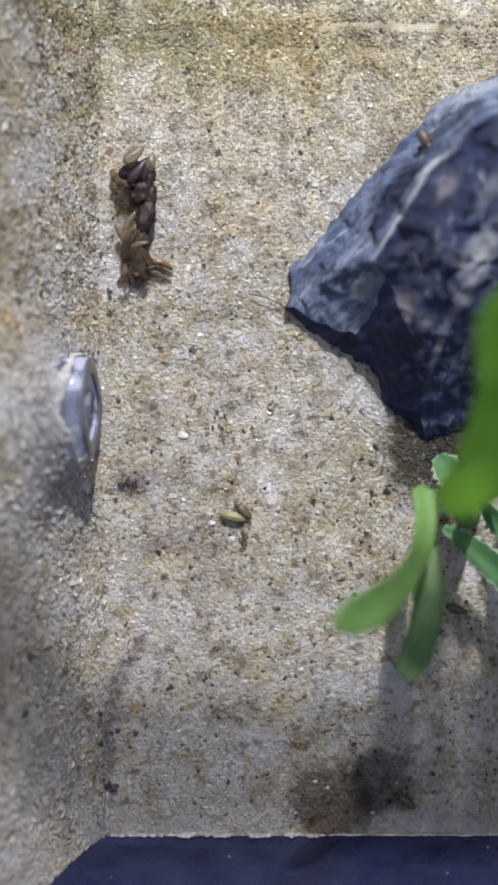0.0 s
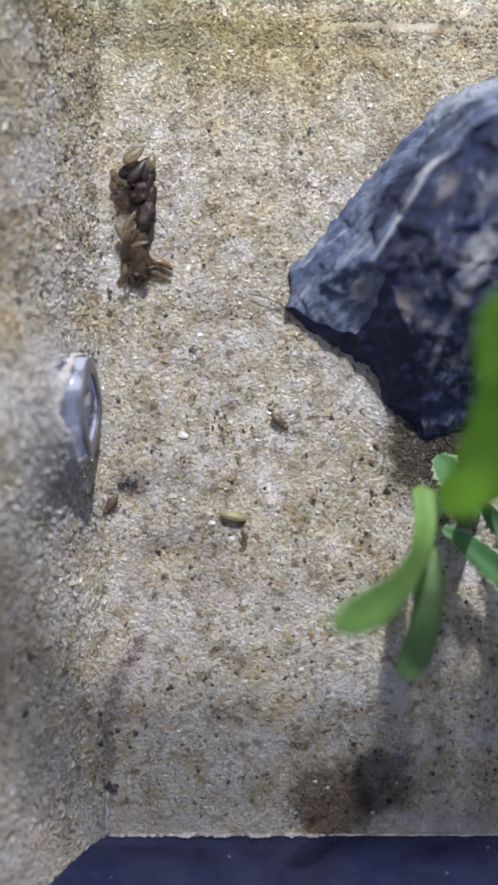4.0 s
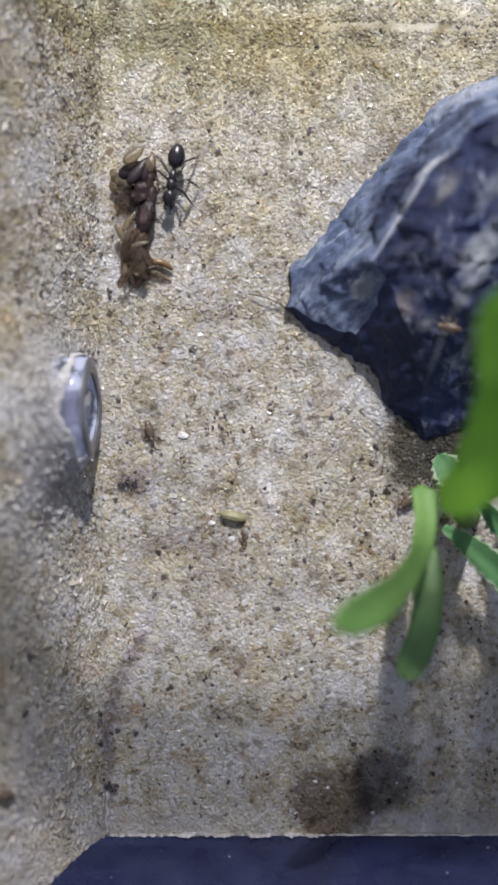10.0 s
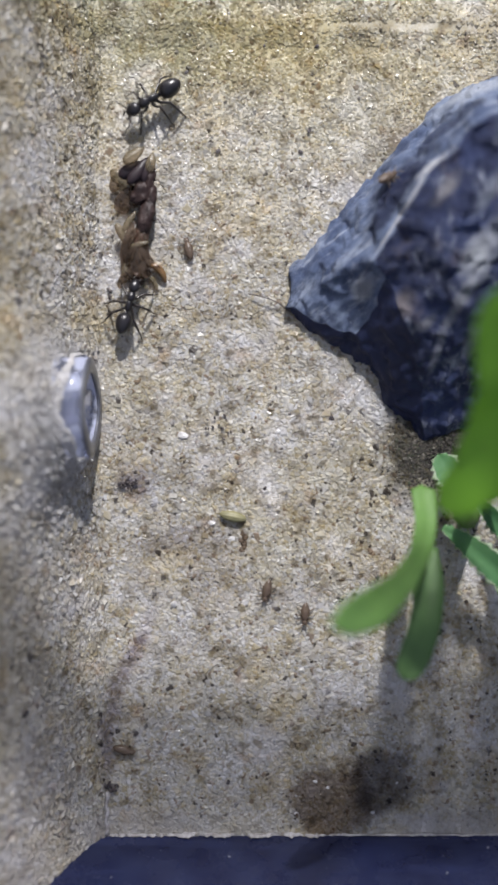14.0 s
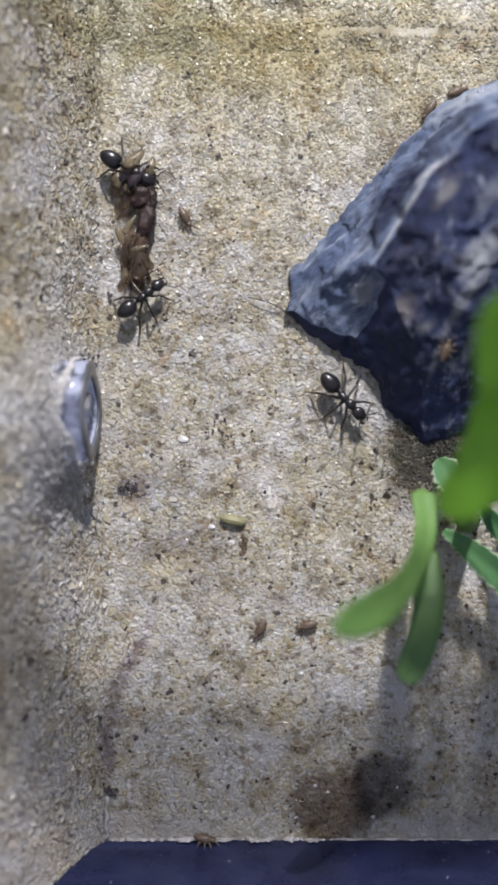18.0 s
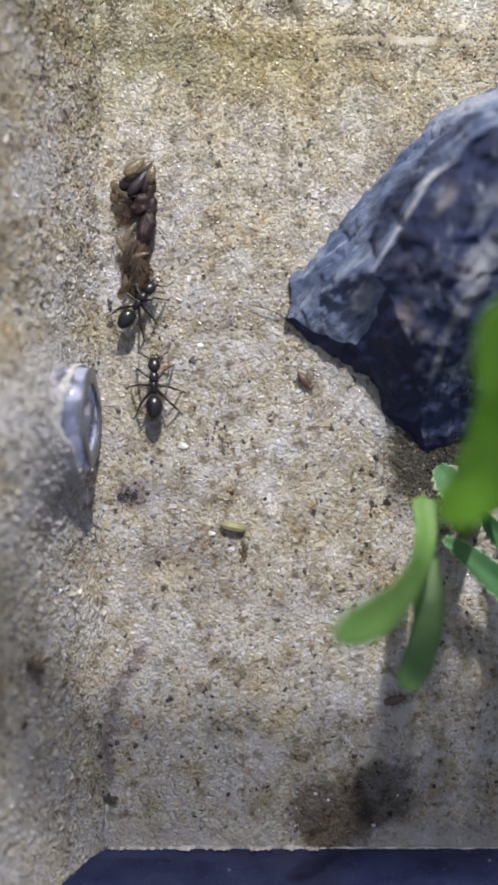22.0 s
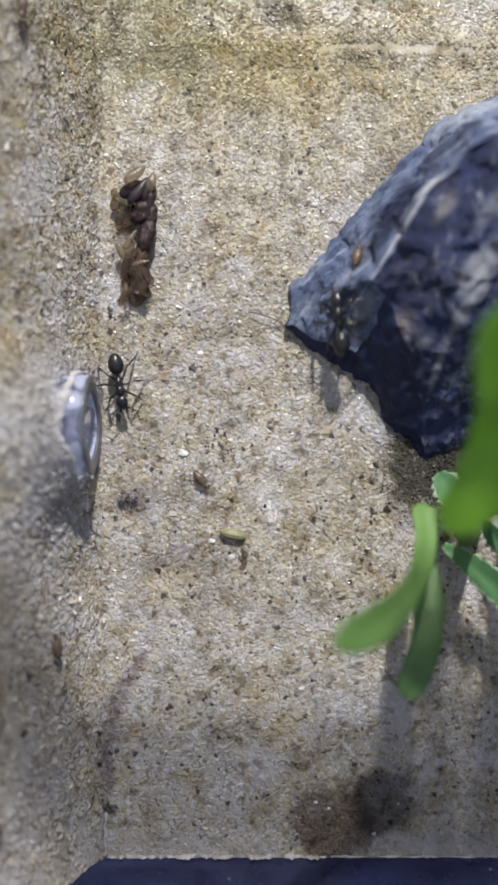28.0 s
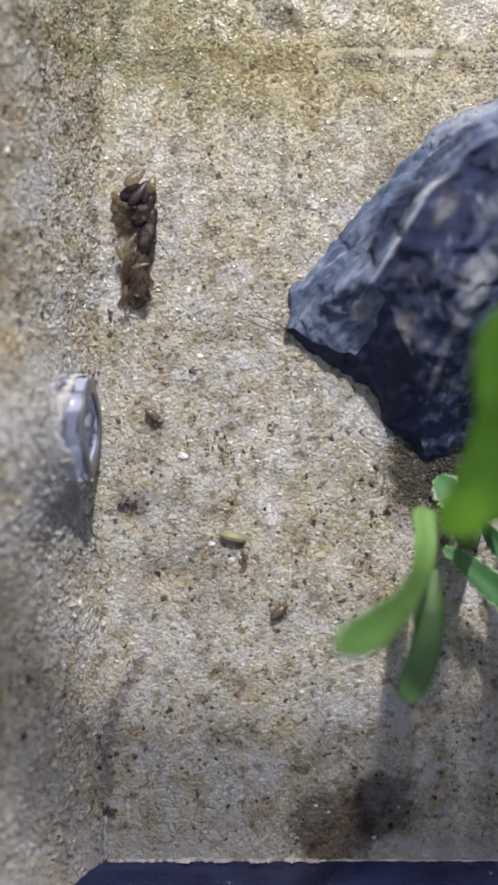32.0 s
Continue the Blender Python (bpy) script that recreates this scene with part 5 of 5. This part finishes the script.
    stroll(crawlers[1], unwind([
        (0, -0.7, -8.0, 0, 137, "floor"),
        (0.4, -3.0, -5.9, 0, 150, "floor"),
        (0.8, -8.1, -2.9, 0, 117, "floor"),
        (1.2, -9.7, 0.3, 0, 165, "floor"),
        (1.6, -12.7, 1.1, 0, -33, "floor"),
        (2, -9.4, -1.1, 0, -12, "floor"),
        (2.6, -5.6, -1.9, 0, 66, "floor"),
        (3, -4.3, 1.1, 0, 46, "floor"),
        (3.5, -1.1, 4.3, 0, -31, "floor"),
        (4.5, 7.9, -1.1, 0, -56, "floor"),
        (5.5, 12.3, -7.5, 0, 178, "floor"),
        (6, 4.4, -7.2, 0, 30, "floor"),
        (6.5, 6.6, -5.9, 0, 104, "floor"),
        (7.2, 6.4, -4.8, 0, 90, "floor"),
        (7.7, 6.4, -2.7, 0, 131, "floor"),
        (8.2, 4.8, -0.8, 0, 156, "floor"),
        (8.7, -0.1, 1.3, 0, 180, "floor"),
        (9.2, -4.6, 1.3, 0, 180, "floor"),
        (9.7, -8.4, 1.3, 0, 180, "floor"),
        (10.2, -14.0, 1.3, 0, -3, "floor"),
        (10.8, -7.4, 0.9, 0, -9, "floor"),
        (11.2, -1.7, 0, 0, -108, "floor"),
        (12.2, -1.9, -0.8, 0, -81, "floor"),
        (12.5, -1.4, -4.2, 0, -83, "floor"),
        (13, -1.1, -6.5, 0, -81, "floor"),
        (13.5, -0.3, -11.5, 0, -67, "floor"),
        (14, 2.1, -17.4, 0, -103, "floor"),
        (14.5, 1.3, -20.9, 0, 87, "floor"),
        (16.5, 1.9, -11.2, 0, -63, "floor"),
        (17, 4.5, -16.5, 0, -96, "floor"),
        (17.7, 4.2, -19.2, 0, -142, "floor"),
        (18, 1.3, -21.5, 0, -121, "floor"),
        (18.2, -0.9, -25.1, 0, -82, "floor"),
        (18.4, -0.4, -28.6, 0, -84, "floor"),
        (18.6, -0.2, -30.5, 0, -35, "floor"),
        (18.8, 1.3, -31.6, 0, -28, "floor"),
        (19, 2.8, -32.4, 0, -41, "floor"),
        (19.2, 4.8, -34.1, 0, 8, "floor"),
        (19.4, 6.4, -33.8, 0, -2, "floor"),
        (19.6, 11.0, -34.0, 0, 56, "floor"),
        (19.8, 12.3, -32.1, 0, 50, "floor"),
        (20, 14.7, -29.2, 0, 179, "floor"),
        (20.2, 12.7, -29.2, 0, 149, "floor"),
        (20.4, 11.8, -28.7, 0, 120, "floor"),
        (20.6, 11.2, -27.5, 0, -13, "floor"),
        (22, 17.1, -28.9, 0, 16, "floor"),
        (24, 27.7, -25.9, 0, 6, "floor"),
        (32, 36.8, -25.0, 0, 6, "floor"),
    ]), -0.1)
    stroll(crawlers[2], unwind([
        (0, 30.4, -14.3, 0, 135, "floor"),
        (9.5, 22.5, -6.4, 0, -171, "floor"),
        (10, 18.5, -7.0, 0, -136, "floor"),
        (10.5, 13.9, -11.5, 0, -134, "floor"),
        (10.7, 11.5, -13.9, 0, -119, "floor"),
        (11, 9.1, -18.2, 0, -132, "floor"),
        (11.2, 6.9, -20.6, 0, -126, "floor"),
        (11.5, 6.6, -20.3, 0, -75, "floor"),
        (13, 6.6, -20.0, 0, -81, "floor"),
        (18.2, 6.8, -21.2, 0, -166, "floor"),
        (18.4, 6.4, -21.4, 0, -166, "floor"),
        (18.6, 4.0, -22.0, 0, -155, "floor"),
        (18.8, 0.5, -23.6, 0, -163, "floor"),
        (19, -1.5, -24.2, 0, 180, "floor"),
        (19.2, -4.6, -24.2, 0, 179, "floor"),
        (19.4, -5.7, -24.2, 0, -168, "floor"),
        (19.6, -8.7, -24.8, 0, 178, "floor"),
        (20, -9.7, -24.8, 0, 149, "floor"),
        (20.2, -11.2, -23.9, 0, 164, "floor"),
        (20.5, -14.8, -22.8, 0, -175, "floor"),
        (20.7, -17.4, -23.1, 0, 179, "floor"),
        (21.2, -19.6, -23.8, 2.5, 146, "wall"),
        (22, -23.6, -22.8, 8.8, 138, "wall"),
        (23, -28.3, -20.8, 16.5, 138, "wall"),
        (32, -28.6, -20.3, 17.0, 138, "wall"),
    ]), -0.1)
    stroll(crawlers[3], unwind([
        (0, 33.8, 14.9, 0, -153, "floor"),
        (9.6, 33.8, 14.9, 0, -153, "floor"),
        (10.2, 17.2, 6.2, 0, 130, "floor"),
        (10.6, 9.9, 14.9, 0, 117, "floor"),
        (11, 6.4, 21.8, 0, -145, "floor"),
        (11.5, 2.9, 19.3, 0, -174, "floor"),
        (12, -1.4, 18.8, 0, 148, "floor"),
        (12.5, -1.4, 18.5, 0, 145, "floor"),
        (13, -6.2, 21.8, 0, 131, "floor"),
        (13.5, -7.0, 22.8, 0, 106, "floor"),
        (14.5, -7.3, 22.8, 0, 102, "floor"),
        (17.5, -8.1, 26.6, 0, 32, "floor"),
        (18.2, -7.3, 27.1, 0, -97, "floor"),
        (19, -7.7, 23.6, 0, 134, "floor"),
        (19.5, -9.6, 25.5, 0, 174, "floor"),
        (20.5, -11.0, 25.7, 0, -132, "floor"),
        (21.5, -11.9, 24.7, 0, 93, "floor"),
        (22, -12.4, 33.5, 0, -137, "floor"),
        (22.7, -15.7, 30.4, 0, 96, "floor"),
        (23.2, -16.3, 30.3, 0, 94, "floor"),
        (24, -17.6, 47.4, 0, -150, "floor"),
        (25, -22.0, 48.4, 6.3, -135, "wall"),
        (29.9, -25.1, 47.8, 11.2, -81, "wall"),
        (30.2, -24.4, 44.4, 10.2, -85, "wall"),
        (30.5, -23.7, 36.9, 9.0, -91, "wall"),
        (30.7, -23.7, 31.8, 9.1, -88, "wall"),
        (31, -23.4, 24.5, 8.6, -80, "wall"),
        (31.2, -22.4, 20.2, 6.9, -75, "wall"),
        (31.5, -20.6, 14.4, 4.0, -48, "wall"),
        (31.7, -15.7, 9.3, 0, -41, "floor"),
        (32, -11.2, 5.5, 0, -41, "floor"),
    ]), -0.1)
    stroll(crawlers[4], unwind([
        (0, 33.0, 50.0, 0, -120, "floor"),
        (16.0, 31.0, 48.0, 0, -130, "floor"),
        (17.3, 28.0, 45.0, 0, -140, "floor"),
        (17.6, 25.2, 42.4, 0, -140, "floor"),
        (18.0, 21.2, 39.5, 0, -125, "floor"),
        (18.3, 18.9, 34.4, 2.0, -115, "rock"),
        (18.5, 18.0, 31.6, 5.6, -115, "rock"),
        (19.0, 15.3, 26.0, 8.9, -120, "rock"),
        (19.5, 12.0, 21.6, 7.0, -130, "rock"),
        (20.0, 9.0, 17.7, 4.1, -160, "rock"),
        (20.6, 5.2, 16.9, 1.0, -160, "rock"),
        (20.9, 3.4, 15.6, 0, -100, "floor"),
        (21.5, 5.9, 12.7, 0, -80, "floor"),
        (22, 6.6, 8.5, 0, -50, "floor"),
        (22.5, 9.9, 4.6, 0, 117, "floor"),
        (23, 9.9, 5.1, 0, 142, "floor"),
        (24, 9.4, 5.6, 0, 142, "floor"),
        (24.7, 6.1, 8.1, 0, 163, "floor"),
        (25, 5.0, 8.4, 0, 23, "floor"),
        (25.5, 8.3, 9.8, 0, -135, "floor"),
        (26.5, 1.9, 3.5, 0, -136, "floor"),
        (27.5, -4.6, -2.7, 0, 162, "floor"),
        (28, -5.6, -2.3, 0, -48, "floor"),
        (28.5, -3.0, -5.2, 0, -7, "floor"),
        (29, 1.9, -5.8, 0, -26, "floor"),
        (29.5, 4.3, -6.9, 0, -90, "floor"),
        (29.7, 4.3, -9.4, 0, 15, "floor"),
        (30.2, 8.5, -8.3, 0, 33, "floor"),
        (30.7, 13.8, -4.8, 0, 18, "floor"),
        (31.2, 18.5, -3.3, 0, -9, "floor"),
        (32, 22.5, -3.9, 0, -9, "floor"),
    ]), -0.1)
    stroll(crawlers[5], unwind([
        (0, 24.3, -19.6, 0, -19, "floor"),
        (2.5, 24.1, -19.0, 0, -24, "floor"),
        (3.5, 28.5, -21.0, 0, -21, "floor"),
        (5, 37.1, -24.3, 0, -53, "floor"),
        (12, 37.0, -10.0, 0, 80, "floor"),
        (16.8, 24.5, -0.5, 0, 150, "floor"),
        (17.5, 19.6, 3.7, 1.8, 90, "rock"),
        (18.0, 21.7, 10.6, 6.9, 72, "rock"),
        (18.5, 25.1, 20.5, 12.0, 85, "rock"),
        (19.0, 21.9, 28.5, 13.7, 100, "rock"),
        (19.6, 31.0, 30.0, 12.0, 10, "rock"),
        (22, 38.0, 32.0, 0, -10, "floor"),
        (26, 40.0, 5.0, 0, -90, "floor"),
        (28.6, 35.0, -3.0, 0, -140, "floor"),
        (29.3, 26.5, -1.0, 0, 170, "floor"),
        (29.7, 22.5, 4.0, 2.0, 120, "rock"),
        (30.0, 20.6, 9.9, 6.5, 115, "rock"),
        (30.5, 18.4, 13.2, 7.5, 130, "rock"),
        (31.0, 16.2, 15.8, 7.8, 90, "rock"),
        (31.5, 21.5, 14.0, 8.0, -20, "rock"),
        (32, 27.0, 9.0, 8.0, -45, "rock"),
    ]), -0.1)
    stroll(crawlers[6], unwind([
        (0, 19.5, 33.2, 5.4, -60, "rock"),
        (1.0, 22.4, 21.2, 12.1, -80, "rock"),
        (2.0, 21.2, 8.2, 5.3, -100, "rock"),
        (2.5, 22.8, 3.2, 1.9, -70, "rock"),
        (3.0, 25.5, -1.5, 0, -60, "floor"),
        (4.2, 22.0, -3.0, 0, 170, "floor"),
        (5.2, 8.5, 7.5, 0, 130, "floor"),
        (5.7, 6.9, 10.7, 0, 22, "floor"),
        (6.3, 8.9, 11.5, 0, 79, "floor"),
        (6.7, 9.2, 13.3, 7.0, 80, "rock"),
        (7, 11.0, 20.7, 5.3, 80, "rock"),
        (7.6, 13.0, 31.5, 0, 60, "floor"),
        (8.0, 17.4, 37.0, 0, 45, "floor"),
        (8.6, 26.0, 44.5, 0, 40, "floor"),
        (9.2, 33.0, 30.0, 12.0, -120, "rock"),
        (10, 21.7, 12.6, 8.2, 170, "rock"),
        (10.5, 19.0, 17.0, 10.0, 120, "rock"),
        (11, 16.3, 22.5, 10.7, 90, "rock"),
        (12, 17.1, 25.2, 11.9, 120, "rock"),
        (13, 13.1, 26.0, 4.8, 80, "rock"),
        (14, 15.3, 28.8, 5.6, 40, "rock"),
        (15.2, 17.4, 30.5, 8.0, 40, "rock"),
        (16.5, 20.5, 32.1, 11.0, 45, "rock"),
        (17.0, 22.2, 33.8, 10.4, 60, "rock"),
        (17.5, 25.0, 41.6, 0, 65, "floor"),
        (18.0, 24.5, 41.7, 0, 20, "floor"),
        (18.5, 24.4, 41.9, 0, 30, "floor"),
        (19.0, 26.9, 43.9, 0, 40, "floor"),
        (19.6, 26.4, 42.0, 0, -80, "floor"),
        (20.0, 24.4, 38.3, 7.1, -60, "rock"),
        (20.8, 33.0, 36.0, 6.0, -20, "rock"),
        (26.5, 33.0, 30.0, 10.0, 180, "rock"),
        (27.1, 19.0, 18.5, 10.0, -160, "rock"),
        (27.5, 12.8, 16.4, 5.3, 130, "rock"),
        (28, 12.4, 22.7, 5.2, 80, "rock"),
        (28.8, 15.6, 28.3, 6.0, 50, "rock"),
        (29.5, 19.6, 32.0, 8.0, 20, "rock"),
        (30, 22.2, 29.0, 13.8, -30, "rock"),
        (30.6, 31.0, 27.0, 12.0, -10, "rock"),
        (32, 34.0, 26.0, 10.0, -20, "rock"),
    ]), -0.1)
    stroll(crawlers[7], unwind([
        (0, -28.3, -39.8, 16.5, 26, "wall"),
        (12.5, -23.7, -36.1, 9.0, -21, "wall"),
        (14, -14.7, -36.2, 0, -15, "floor"),
        (16.5, -3.1, -39.2, 0, -93, "floor"),
        (16.8, -3.1, -40.6, 0, -109, "floor"),
        (17.2, -4.0, -43.4, 0, -138, "floor"),
        (17.8, -5.9, -45.1, 0, -37, "floor"),
        (18.0, -5.2, -45.8, 0.7, -10, "front"),
        (18.1, -4.9, -45.8, 2.0, 2, "front"),
        (18.4, -3.7, -45.7, 3.8, 1, "front"),
        (18.6, -1.2, -45.7, 5.3, -1, "front"),
        (18.9, 1.6, -45.7, 8.7, -9, "front"),
        (19.5, 8.2, -46.8, 13.7, -176, "front"),
        (20.5, -22.8, -49.2, 13.7, 97, "front"),
        (22, -28.3, -35.2, 16.4, -50, "wall"),
        (27.5, -28.2, -35.1, 16.3, -50, "wall"),
        (28.5, -20.7, -38.8, 4.3, -6, "wall"),
        (28.9, -13.2, -37.6, 0, 56, "floor"),
        (29.2, -9.3, -31.9, 0, 77, "floor"),
        (29.5, -9.0, -32.1, 0, 103, "floor"),
        (30, -9.2, -31.2, 0, 76, "floor"),
        (30.5, -8.8, -29.7, 0, 44, "floor"),
        (31, -5.2, -26.2, 0, 47, "floor"),
        (31.5, 0.3, -20.4, 0, 43, "floor"),
        (32, 3.5, -17.4, 0, 43, "floor"),
    ]), -0.1)
    # the ants drag the loose shell under the dead insect
    x, y = loose_shell.location.x, loose_shell.location.y
    walk(loose_shell, [(0, pose(x, y, 0)), (10.6, pose(x, y, 0)), (11.6, pose(x - 0.0003, y, 0, 0, 0, -32)), (17.1, pose(x - 0.0003, y, 0, 0, 0, -35)),
                       (18.0, pose(x - 0.0014, y + 0.0008, 0, 0, 0, -75)), (32, pose(x - 0.0014, y + 0.0010, 0, 0, 0, -78))])


motions()
